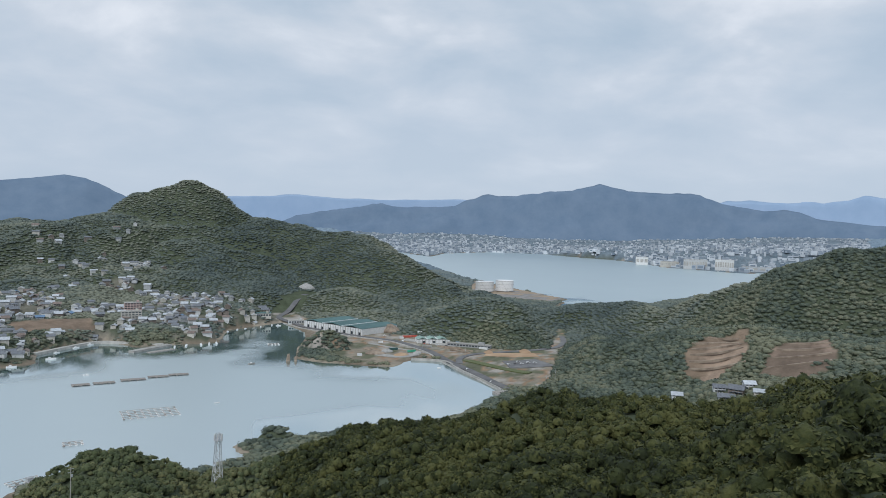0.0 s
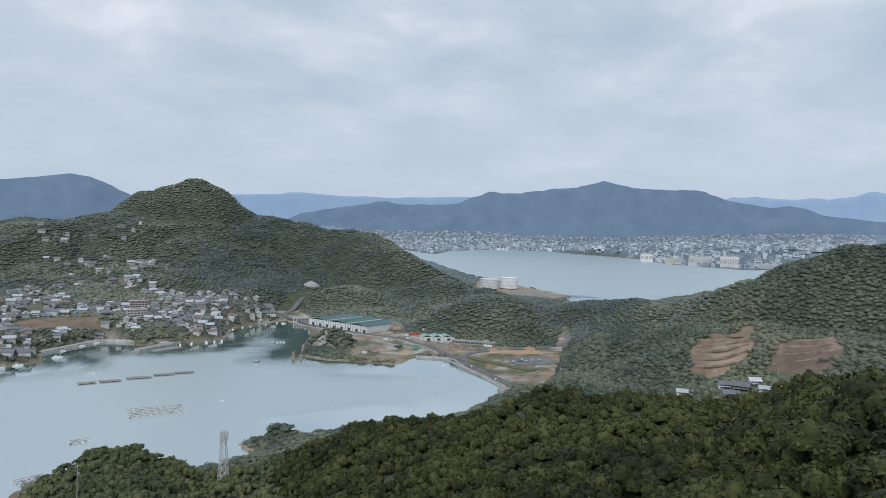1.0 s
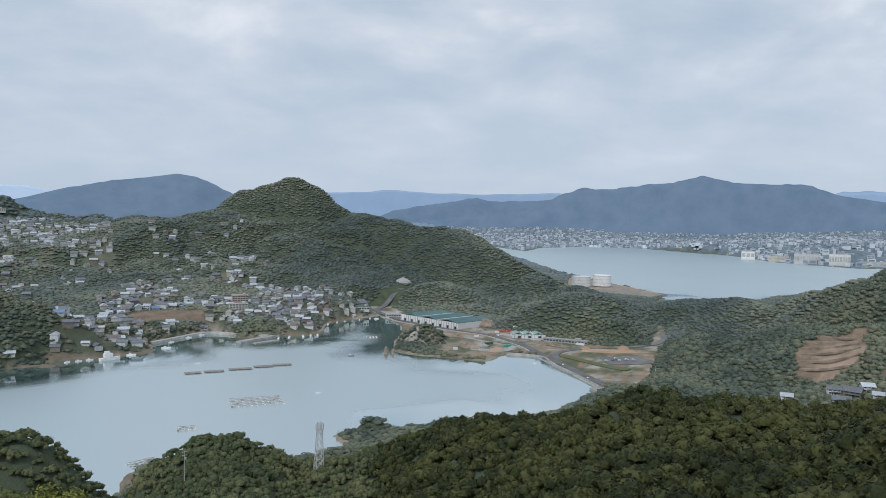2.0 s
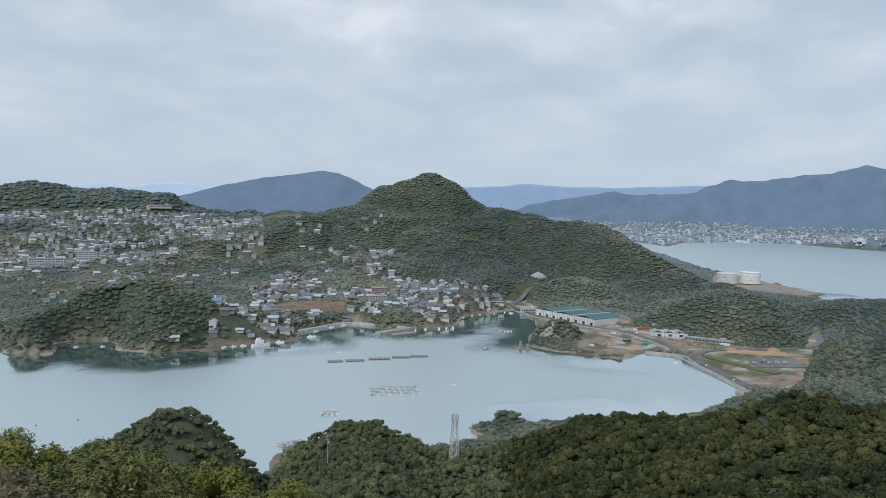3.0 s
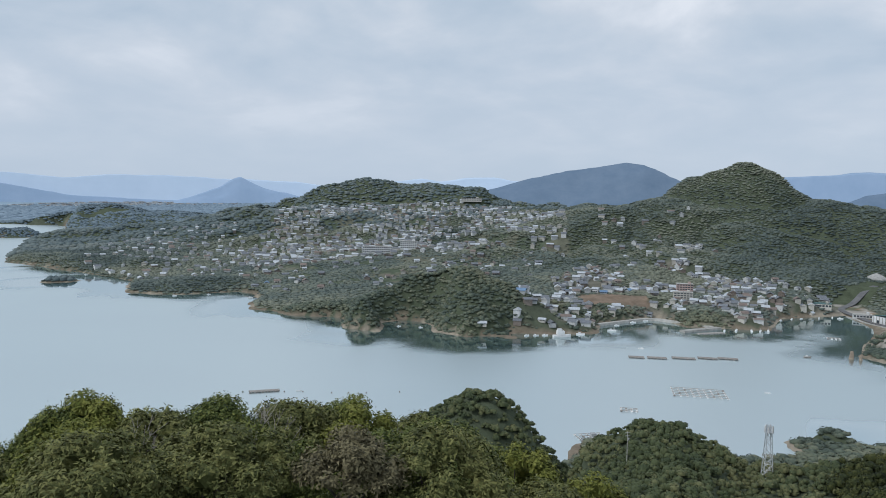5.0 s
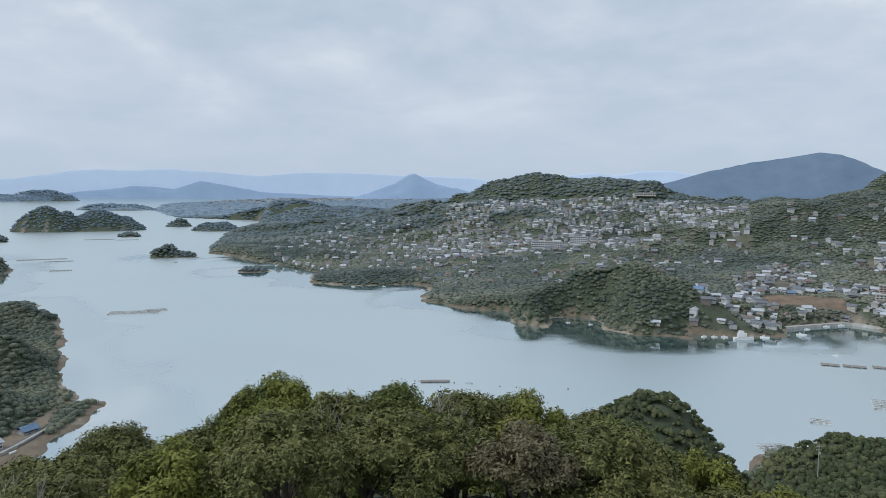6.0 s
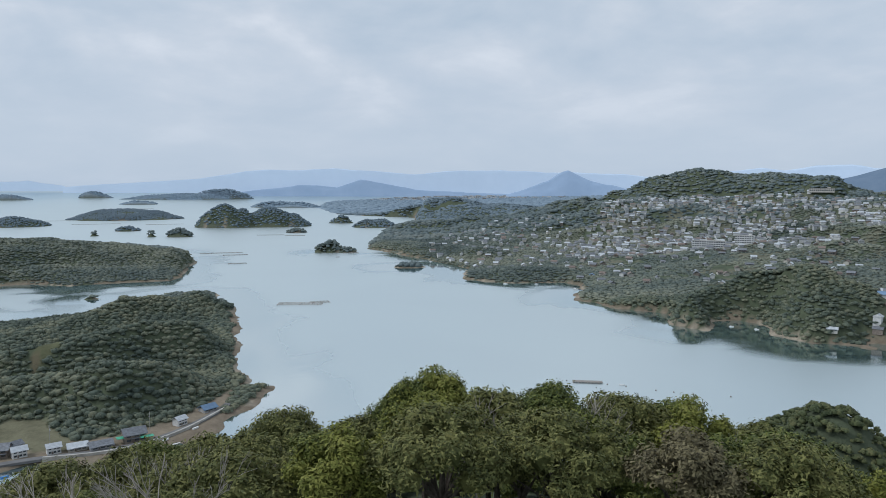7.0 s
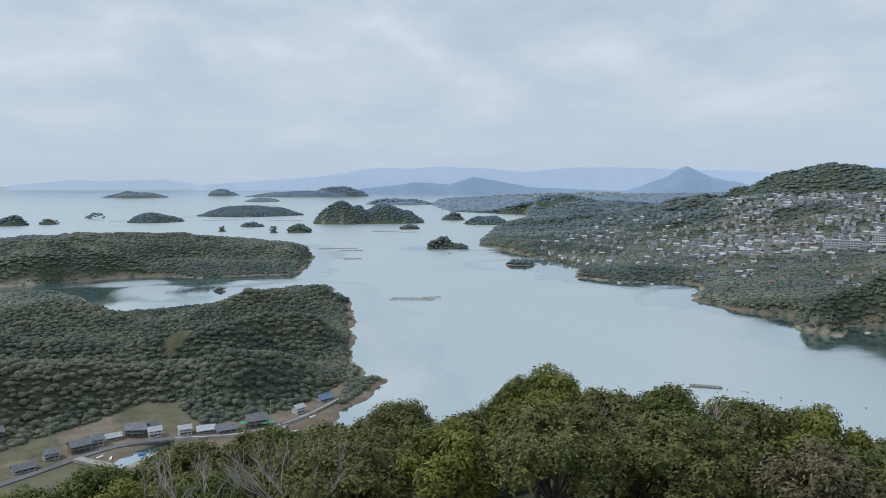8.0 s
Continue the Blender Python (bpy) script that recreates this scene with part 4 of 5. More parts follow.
bare = bare_tree("leafless grey tree with forking branches among evergreens", 3, 5.4, 0.6, 0.09)
bare.matrix_basis = stand(64.6, 34.0, 0.2, 20)
for b, away, lift, turn in ((85.5, 32, 0.0, 100), (89.0, 33, 0.0, 160), (43.5, 38, -0.2, 70), (56.2, 37, 0.0, 200), (94.5, 31, 0.0, 250), (98.5, 30, -0.2, 15), (87.2, 28, 0.2, 310)):
    copy_thing(bare, stand(b, away, lift, turn))
sapling = bare_tree("tall thin bare reddish sapling close to the lookout", 8, 7.4, 0.34, 0.026, 3)
sapling.matrix_basis = stand(-30.6, 9.5, 0, 30) @ Matrix.Scale(0.84, 4)
for b, away, turn, tall in ((-28.4, 9.6, 140, 0.76), (-33.0, 9.2, 220, 0.92)):
    copy_thing(sapling, stand(b, away, 0, turn) @ Matrix.Scale(tall, 4))

# ---------------------------------------------------------------- works, tanks and harbour


def dims(bm, *boxes):
    for b in boxes:
        box(bm, *b)
    return bm


def hall(label, wide, deep, tall, rise_, wall, roof, m, bays=10, ridge_lines=2):
    """A long shed: ridge across, wall panels, doors."""
    ob = thing("warehouse", label, "warehouse")
    part("wall", dims(bmesh.new(), (0, 0, -4, wide, deep, tall + 4)), wall, ob)
    n = 3
    for k in range(n):
        w = wide / n
        bm = bmesh.new()
        gable(bm, 0, 0, 0, deep, w - 0.4, rise_, 0.4, 0.4)
        rf = part("roof", bm, roof, ob)
        rf.matrix_basis = pose(-wide / 2 + w * (k + 0.5), 0, tall + 0.3, 0, 0, 90)
    for k in range(ridge_lines):
        part("gutter", dims(bmesh.new(), (-wide / 2 + wide / n * (k + 1), 0, tall + 0.2, 0.9, deep + 1.0, 0.9)), WHITE, ob, "white roof gutter")
    for k in range(bays):
        x = -wide / 2 + wide * (k + 0.5) / bays
        part("pilaster", dims(bmesh.new(), (x, -deep / 2 - 0.25, -3, 0.7, 0.5, tall + 2.6)), CONCRETE, ob)
    for k in range(bays // 3):
        x = -wide / 2 + wide * (k * 3 + 2.0) / bays
        part("door", dims(bmesh.new(), (x, -deep / 2 - 0.1, 0, 3.6, 0.3, 4.2)), PANE, ob, "dark roller door")
    ob.matrix_basis = m
    return ob


hall("long white warehouse with a green sheet roof", 126, 76, 9.5, 2.6, WHITE, GREEN_ROOF, stand(7.0, 1146, 0.0, -45), 24)
hall("white store building with a pale green roof", 42, 22, 6.0, 2.2, WHITE, paint("pale_green_roof", (0.20, 0.31, 0.27), (0.30, 0.41, 0.36), 0.1, 0.5, 0.2), stand(0.7, 1030, -1.0, 10), 9)


def tank(label, wide, tall, m):
    ob = thing("storage_tank", label, "tank", "storage tanks")
    bm = bmesh.new()
    bmesh.ops.create_cone(bm, cap_ends=True, segments=40, radius1=wide / 2, radius2=wide / 2, depth=tall, matrix=pose(0, 0, tall / 2))
    part("shell", bm, WHITE, ob)
    bm = bmesh.new()
    bmesh.ops.create_cone(bm, cap_ends=True, segments=40, radius1=wide / 2 + 0.3, radius2=2, depth=1.6, matrix=pose(0, 0, tall + 0.8))
    part("roof", bm, WHITE, ob)
    for k in range(3):
        bm = bmesh.new()
        bmesh.ops.create_cone(bm, cap_ends=False, segments=40, radius1=wide / 2 + 0.25, radius2=wide / 2 + 0.25, depth=0.4, matrix=pose(0, 0, tall * (k + 1) / 3.2))
        part("wind_girder", bm, CONCRETE, ob)
    bm = bmesh.new()
    for k in range(16):
        a0, a1 = 4.3 + k * 0.05, 4.35 + k * 0.05
        q = wide / 2 + 0.8
        beam(bm, (q * math.cos(a0), q * math.sin(a0), tall * (16 - k) / 16), (q * math.cos(a1), q * math.sin(a1), tall * (15 - k) / 16), 0.35)
    part("stair", bm, STEEL, ob)
    ob.matrix_basis = m
    return ob


tank("white cylindrical storage tank at the terminal", 46, 24, stand(-3.32, 1880, 2, 0))
tank("white cylindrical storage tank at the terminal", 46, 27, stand(-4.86, 1920, 2, 0))


def block(label, wide, deep, tall, wall, m, storeys=3, bays=8, name="building", roof=None, category="building", pane=None):
    """A flat-roofed building with a row of window strips on each storey."""
    ob = thing(name, label, category)
    part("wall", dims(bmesh.new(), (0, 0, -3, wide, deep, tall + 3)), wall, ob)
    part("roof", dims(bmesh.new(), (0, 0, tall, wide + 0.8, deep + 0.8, 0.6)), roof or CONCRETE, ob)
    part("stair_house", dims(bmesh.new(), (wide * 0.28, 0, tall + 0.6, wide * 0.14, deep * 0.5, 2.6)), wall, ob)
    for s in range(storeys):
        z = tall * (s + 0.32) / storeys
        for k in range(bays):
            x = -wide / 2 + wide * (k + 0.5) / bays
            part("window", dims(bmesh.new(), (x, -deep / 2 - 0.03, z, wide / bays * 0.7, 0.3, tall / storeys * 0.45)), pane or PANE, ob)
    ob.matrix_basis = m
    return ob


block("white three-storey school building with window rows", 62, 14, 12, WALLS[0], stand(46.0, 1545, 3, -8), 3, 14, "school")
block("white school wing beside the main building", 34, 13, 15, WALLS[0], stand(43.6, 1535, 3, -8), 4, 8, "school")
block("cream four-storey apartment house above the harbour", 26, 12, 12, WALLS[1], stand(22.8, 1110, 0, 5), 4, 6, "apartment_house")
block("pink-banded apartment house on the slope", 24, 12, 13, paint("pinkish_wall", (0.42, 0.30, 0.28), (0.52, 0.40, 0.37), 0.4), stand(22.7, 1190, 0, 5), 4, 6, "apartment_house")
block("white two-storey hall among houses", 30, 14, 8, WALLS[0], stand(36.9, 1120, 6, -10), 2, 7, "hall")
block("white house with a wide balcony on the wooded slope", 20, 11, 7, WALLS[0], stand(22.0, 1490, 1, 0), 2, 5, "house")
block("pale flat-roofed building on the ridge", 60, 14, 8, WALLS[1], stand(38.8, 2215, 6, 0), 2, 12, "hotel")
block("white low workshop by the road", 24, 10, 5, WALLS[0], stand(11.1, 1205, 0, 8), 1, 6, "workshop")
block("green-roofed meeting hall by the bay road", 26, 14, 6, WALLS[1], stand(13.6, 1230, 0, 5), 1, 6, "hall", GREEN_ROOF)
block("low grey row building by the works road", 60, 9, 4, WALLS[2], stand(-2.3, 1000, 0, -14), 1, 14, "workshop")
# The quay across the harbour.
for label, b, away, w, h, wall, n in (("white cold store on the far quay", -15.1, 4060, 64, 40, WALLS[0], 3), ("pale grain silo block on the far quay", -18.9, 3790, 110, 44, WALLS[2], 9),
                                      ("white grain silo block with red panels", -20.9, 3740, 84, 50, WALLS[0], 8), ("long grey shed on the far quay", -23.2, 3780, 150, 22, ROOFS[2], 4),
                                      ("low white shed on the far quay", -17.1, 3880, 90, 26, WALLS[1], 5)):
    block(label, w, 30, h, wall, stand(b, away, 0, 0), 1, n, "silo_block", None, "building", CONCRETE)


def mast(m, tall, label):
    """A tapering lattice mast with panel aerials."""
    ob = thing("lattice_mast", label, "mast")
    n, w0, w1 = 7, 1.9, 0.75
    ring = lambda k: [Vector((x * (w0 + (w1 - w0) * k / n), y * (w0 + (w1 - w0) * k / n), tall * k / n)) for x, y in ((-1, -1), (1, -1), (1, 1), (-1, 1))]
    for j in range(4):
        bm = bmesh.new()
        beam(bm, ring(0)[j] - Vector((0, 0, 2)), ring(n)[j], 0.13)
        part("leg", bm, STEEL, ob)
    for k in range(n):
        a, b = ring(k), ring(k + 1)
        bm = bmesh.new()
        for j in range(4):
            beam(bm, a[j], b[(j + 1) % 4], 0.07, sides=4)
            beam(bm, a[(j + 1) % 4], b[j], 0.07, sides=4)
            beam(bm, b[j], b[(j + 1) % 4], 0.07, sides=4)
        part("bracing", bm, STEEL, ob)
    part("platform", dims(bmesh.new(), (0, 0, tall * 0.86, 2.8, 2.8, 0.2)), STEEL, ob)
    for k in range(6):
        a = k * math.tau / 6
        part("aerial", dims(bmesh.new(), (1.6 * math.cos(a), 1.6 * math.sin(a), tall * 0.86, 0.4, 0.3, 2.6, a)), WHITE, ob, "white panel aerial")
    ob.matrix_basis = m
    return ob


mast(stand(16.6, 312, 0, 20), 21.5, "grey steel lattice mast with white aerials in the wood")


def utility_pole(label, m, tall=11):
    ob = thing("utility_pole", label, "pole", "utility poles")
    bm = bmesh.new()
    beam(bm, (0, 0, -1), (0, 0, tall), 0.19, 0.14, 8)
    part("pole", bm, CONCRETE, ob)
    for z in (tall - 0.6, tall - 1.8):
        part("crossarm", dims(bmesh.new(), (0, 0, z, 2.0, 0.12, 0.12)), STEEL, ob)
    bm = bmesh.new()
    bmesh.ops.create_cone(bm, cap_ends=True, segments=10, radius1=0.3, radius2=0.3, depth=0.9, matrix=pose(0.45, 0, tall - 3.0))
    part("transformer", bm, STEEL, ob)
    ob.matrix_basis = m
    return ob


pole = utility_pole("grey concrete utility pole with crossarms", stand(26.5, 285, 0, 20), 15)
for b, away in ((88.0, 508), (94.5, 505), (103.2, 520), (-8.3, 720), (-9.0, 700), (13.2, 1225), (18, 1050), (-2, 905)):
    copy_thing(pole, stand(b, away, 0, b * 7))

# Roads, walls and jetties: strips along plan lines.


def strip(name, label, points, wide, thick, mat, lift=0.6, level=None, kind="structure", category="road"):
    q = xy(points)
    seg = np.hypot(*np.diff(q, axis=0).T)
    s = np.r_[0, np.cumsum(seg)]
    u = np.linspace(0, s[-1], max(int(s[-1] / 8), 2))
    c = np.stack([np.interp(u, s, q[:, 0]), np.interp(u, s, q[:, 1])], 1)
    for _ in range(6):
        c[1:-1] = (c[:-2] + c[1:-1] * 2 + c[2:]) / 4
    z = ground(c) if level is None else np.full(len(c), float(level))
    side = np.gradient(c, axis=0)
    side = np.stack([-side[:, 1], side[:, 0]], 1) / np.linalg.norm(side, axis=1)[:, None] * wide / 2
    if level is None:
        z = np.maximum(np.maximum(z, ground(c + side)), ground(c - side))
        for _ in range(8):
            z[1:-1] = np.maximum((z[:-2] + z[1:-1] * 2 + z[2:]) / 4, z[1:-1] - 0.3)
    v = np.concatenate([np.c_[c + side, z + lift], np.c_[c - side, z + lift], np.c_[c + side, z + lift - thick], np.c_[c - side, z + lift - thick]])
    n = len(c)
    f = []
    for i in range(n - 1):
        f += [(i, i + 1, n + i + 1, n + i), (i, 2 * n + i, 2 * n + i + 1, i + 1), (n + i, n + i + 1, 3 * n + i + 1, 3 * n + i), (2 * n + i, 3 * n + i, 3 * n + i + 1, 2 * n + i + 1)]
    f += [(0, n, 3 * n, 2 * n), (n - 1, 3 * n - 1, 4 * n - 1, 2 * n - 1)]
    ob = new(name, mesh_of(name, settle(v), f, mat))
    bm = bmesh.new()
    bm.from_mesh(ob.data)
    bmesh.ops.recalc_face_normals(bm, faces=bm.faces[:])
    bm.to_mesh(ob.data)
    bm.free()
    return tagged(ob, label, category, kind=kind)


MAIN = [(10.4, 1400), (11.4, 1345), (12.3, 1295), (12.5, 1262), (11.7, 1228), (10.2, 1152), (6.1, 1062), (3.4, 1030), (0.8, 960), (-1.0, 885), (-3.2, 812), (-5.4, 750), (-8.0, 690)]
strip("road", "grey asphalt main road along the bay", MAIN, 10, 1.2, ASPHALT, 0.7)
strip("pavement", "pale concrete edge of the main road", [(a + 0.35, d - 5) for a, d in MAIN[4:]], 2.2, 1.2, CONCRETE, 0.95)
strip("road", "asphalt lane up through the cutting", [(-1.6, 880), (-1.4, 915), (-2.7, 950), (-5.0, 968), (-7.1, 985), (-9.0, 1015), (-9.6, 1060), (-9.4, 1120)], 8, 1.0, ASPHALT, 0.7)
strip("pavement", "bare orange earth strip on the building ground", [(-3.6, 950), (-5.5, 945), (-7.5, 955)], 26, 1.0, SOIL, 0.4)
strip("pavement", "grey asphalt yard on the building ground", [(-5.2, 880), (-7.0, 885), (-8.2, 900)], 44, 1.0, ASPHALT, 0.5)
strip("embankment", "grass bank along the yard", [(-2.2, 900), (-3.4, 880), (-5.0, 850), (-7.0, 830)], 12, 1.0, foliage("bank_grass", [(0.07, 0.09, 0.04), (0.12, 0.14, 0.06), (0.17, 0.17, 0.09)], 0.4, 0.05, 0.0, 0.3), 0.9, category="bank")
strip("sea_wall", "weathered concrete sea wall along the bay", [(2.2, 905), (-0.6, 902), (-1.5, 846), (-4.5, 768), (-5.2, 735)], 3, 3.5, CONCRETE, 0, 2.6, category="sea wall")
strip("road", "asphalt shore road of the inlet", [(106.5, 452), (101.9, 474), (99.6, 491), (95.2, 492), (91.2, 484), (88.3, 490), (85.2, 514), (82.4, 556), (81.4, 590)], 5.5, 1.5, ASPHALT, 0.6)
strip("sea_wall", "concrete wall below the shore road", [(95.0, 487), (91.2, 479), (88.4, 485), (85.4, 508), (82.7, 548)], 1.4, 4.5, CONCRETE, 0, 4.0, category="sea wall")
strip("footbridge", "pale concrete causeway over the inlet", [(101.6, 472), (99.2, 448)], 5, 2.0, CONCRETE, 0, 4.5, category="causeway")
strip("breakwater", "long pale concrete harbour wall", [(28.9, 975), (27.0, 1012), (24.9, 1054), (22.3, 1022), (20.6, 1012)], 6, 4.0, CONCRETE, 0, 3.0, "structure", "harbour wall")
strip("jetty", "dark old concrete jetty with a pale top", [(22.75, 966), (20.2, 1012)], 9, 4.0, CONCRETE, 0, 2.4, "structure", "jetty")
strip("jetty", "grey floating landing stage", [(21.6, 962), (19.9, 984)], 7, 1.2, RAFTWOOD, 0, 0.8, "structure", "jetty")
strip("jetty", "timber fishing pier with stacked gear", [(-4.7, 742), (-6.4, 700), (-7.6, 690)], 14, 2.5, RAFTWOOD, 0, 2.2, "structure", "jetty")

for k in range(6):
    strip("terrace", "stony bench of the terraced quarry face", [(-18.7 - 0.05 * k, 712 + 13 * k), (-20.5, 706 + 13 * k), (-22.6 + 0.1 * k, 716 + 13 * k)], 2.0, 2.0, ROCK, 0.7, category="quarry bench")
for k in range(4):
    strip("terrace", "earth bench of the hillside cutting", [(-24.0, 696 + 14 * k), (-26.2, 690 + 14 * k), (-28.1, 700 + 14 * k)], 1.8, 2.0, ROCK, 0.6, category="quarry bench")

# ---------------------------------------------------------------- on the water


def raft(label, nx, ny, cell, m, hut=False, group="fish rafts", deck=False):
    """A fish-farm raft: a grid of logs on floats, decked with boards where deck is set."""
    ob = thing("raft", label, "raft", group)
    w, d = nx * cell, ny * cell
    for i in range(nx + 1):
        bm = bmesh.new()
        beam(bm, (-w / 2 + i * cell, -d / 2 - 0.8, 0.55), (-w / 2 + i * cell, d / 2 + 0.8, 0.55), 0.2)
        part("log", bm, RAFTWOOD, ob)
    for j in range(ny + 1):
        bm = bmesh.new()
        beam(bm, (-w / 2 - 0.8, -d / 2 + j * cell, 0.9), (w / 2 + 0.8, -d / 2 + j * cell, 0.9), 0.22)
        part("log", bm, RAFTWOOD, ob)
    for i in range(nx + 1):
        for j in range(ny + 1):
            if group == "fish rafts" or (i * 3 + j) % 2 == 0:
                bm = bmesh.new()
                beam(bm, (-w / 2 + i * cell - 0.8, -d / 2 + j * cell, 0.15), (-w / 2 + i * cell + 0.8, -d / 2 + j * cell, 0.45), 0.6 if group == "fish rafts" else 0.45, sides=8)
                part("float", bm, WHITE if group == "fish rafts" and (i * 5 + j * 3) % 11 else RAFTWOOD, ob, "plastic float")
    for k in range(int(d / 0.9) if deck else 0):
        part("board", dims(bmesh.new(), (0, -d / 2 + 0.45 + k * 0.9, 1.08, w, 0.72, 0.12)), RAFTWOOD, ob)
    if hut:
        part("hut", dims(bmesh.new(), (w * 0.1, 0, 0.9, cell * 0.8, cell * 0.7, 2.4)), WALLS[2], ob, "small grey hut")
    ob.matrix_basis = m
    return ob


raft("large fish-farm raft with a grid of pens", 8, 5, 5.4, stand(21.4, 662, 0, 8))
raft("small fish-farm raft with white floats", 3, 2, 4.0, stand(26.4, 588, 0, 4))
raft("fish-farm raft with a grey hut", 4, 3, 4.5, stand(29.2, 512, 0, 25), True)
raft("wide fish-farm raft of dark timber", 12, 4, 5.0, stand(76.9, 1035, 0, -8))
raft("fish-farm raft of dark timber", 5, 3, 5.0, stand(75.4, 1045, 0, 10))
raft("narrow reddish timber raft", 9, 2, 2.6, stand(54.6, 623, 0, 4), group="mooring rafts", deck=True)
for b, away, n in ((25.98, 791, 4), (24.48, 795, 5), (22.58, 804, 6), (20.9, 814, 5), (19.5, 821, 5)):
    raft("low dark mooring raft decked with boards", n, 2, 3.7, stand(b, away, 0, 6), group="mooring rafts", deck=True)
for b, away, n in ((81.5, 1596, 6), (82.6, 1850, 16), (81.6, 1790, 9), (91.0, 3350, 30), (97.5, 3420, 26), (79.0, 2480, 14), (77.2, 2440, 10), (89.0, 3900, 40), (94, 3700, 30), (86.5, 3250, 24), (73.0, 1800, 6)):
    raft("long low aquaculture raft far out", n, 2, 6.0, stand(b, away, 0, 3), group="distant rafts")
raft("small timber landing float with orange gear", 3, 2, 4.5, stand(12.74, 1011, 0, 6))


def boat(label, long, m, hull=WHITE, cabin=True, group="fishing boats"):
    ob = thing("boat", label, "boat", group)
    bm = bmesh.new()
    rows = []
    for k in range(7):
        f = k / 6
        w = long * 0.14 * (1 - max(0, f - 0.45) ** 2 * 3.1)
        w = max(w, 0.05)
        x = (f - 0.5) * long
        top = long * 0.10 + 0.25 + 0.10 * long * max(0, f - 0.5)
        rows.append([bm.verts.new(p) for p in ((x, -w, top), (x, -w * 0.75, -0.3), (x, w * 0.75, -0.3), (x, w, top))])
    for a, b in zip(rows, rows[1:]):
        for j in range(3):
            bm.faces.new((a[j], b[j], b[j + 1], a[j + 1]))
        bm.faces.new((a[3], b[3], b[0], a[0]))
    bm.faces.new(rows[0])
    bm.faces.new(rows[-1][::-1])
    part("hull", bm, hull, ob)
    if cabin:
        c = part("cabin", dims(bmesh.new(), (-long * 0.12, 0, long * 0.1, long * 0.26, long * 0.19, long * 0.17)), WHITE, ob)
        part("cabin_window", dims(bmesh.new(), (long * 0.02, 0, long * 0.18, 0.06, long * 0.15, long * 0.06)), PANE, c)
        bm = bmesh.new()
        beam(bm, (-long * 0.2, 0, long * 0.25), (-long * 0.2, 0, long * 0.5), 0.06)
        part("mast", bm, STEEL, ob)
    ob.matrix_basis = m
    return ob


one = boat("white fishing boat with a small cabin", 6.8, stand(27.5, 985, 0, 20))
for b, away, turn, s in ((27.85, 942, 5, 1.6), (25.4, 1036, 30, 1.2), (24.86, 1048, 25, 1.0), (26.3, 1015, 30, 1.2), (19.8, 1000, 80, 1.1), (19.0, 1008, 75, 1.2), (18.0, 1014, 100, 1.3), (17.4, 1018, 85, 1.3),
                         (16.9, 1022, 95, 1.4), (16.1, 1128, 60, 0.9), (15.4, 1150, 70, 0.9), (14.8, 1160, 50, 0.8), (13.7, 1180, 80, 0.9), (12.9, 1198, 95, 1.0), (12.4, 1192, 20, 1.2), (33.6, 885, 10, 1.0),
                         (34.3, 882, 40, 1.0), (32.9, 888, 15, 1.1), (30.2, 905, 0, 1.5), (44.3, 925, 10, 0.8), (42.6, 919, 0, 0.8), (25.65, 839, 180, 0.9), (61, 1236, 4, 1.0), (58.6, 1240, 9, 0.9), (55.6, 1190, 0, 1.2),
                         (0.0, 858, 10, 0.7), (66.8, 1590, 30, 1.0)):
    copy_thing(one, stand(b, away, 0, turn) @ Matrix.Scale(s, 4))
dinghy = boat("small white open dinghy", 5, stand(100.1, 474, 0, 40), WHITE, False, "dinghies")
for b, away, turn in ((99.4, 472, 80), (86.9, 492, 45), (84.8, 510, 40), (86.2, 482, 20), (16.75, 689, 10), (52, 620, 0)):
    copy_thing(dinghy, stand(b, away, 0.3 if 84 < b < 88 else 0, turn))
tarp = boat("dinghy under a blue sheet", 4.5, stand(97.3, 474, 0, 15), BLUE, False, "dinghies")
ship = boat("white work ship with a tall deckhouse", 22, stand(31.6, 884, 0, 20), WHITE, True, "work ships")
part("deckhouse", dims(bmesh.new(), (-2, 0, 3, 9, 5, 4.5), (-3, 0, 7.5, 5, 4, 2.5)), WHITE, ship)
copy_thing(boat("dark anchored workboat on the bay", 8, stand(14.3, 873, 0, 30), RAFTWOOD), stand(74.0, 1700, 0, 10))


def buoy(m):
    ob = thing("buoy", "small dark mooring buoy on the water", "buoy", "buoys")
    bm = bmesh.new()
    bmesh.ops.create_uvsphere(bm, u_segments=10, v_segments=7, radius=0.7, matrix=pose(0, 0, 0.3))
    part("float", bm, RAFTWOOD, ob)
    bm = bmesh.new()
    beam(bm, (0, 0, 0.7), (0, 0, 1.7), 0.08)
    part("stem", bm, STEEL, ob)
    ob.matrix_basis = m
    return ob


one_buoy = buoy(stand(56.2, 624, 0, 0))
for b, away in ((51.7, 617), (49.5, 611), (46.8, 609), (48.2, 610), (53.1, 619), (44.2, 612)):
    copy_thing(one_buoy, stand(b, away, 0, 0))


def rock(label, wide, tall, m, seed):
    r = np.random.RandomState(seed)
    v, f = ball(2)
    v = v * (1 + r.uniform(-0.2, 0.2, (len(v), 1))) * np.array([wide / 2, wide / 3, tall])
    return tagged(new("rock", mesh_of("rock", v, f, ROCK)), label, "rock", "rocks off the islet"), m


for b, w, h, s in ((11.62, 5, 9, 1), (11.06, 3.5, 6, 2)):
    ob, m = rock("pointed dark rock standing in the bay", w, h, stand(b, 890, 0, 0), s)
    ob.matrix_basis = m

# ---------------------------------------------------------------- on the building ground by the bay


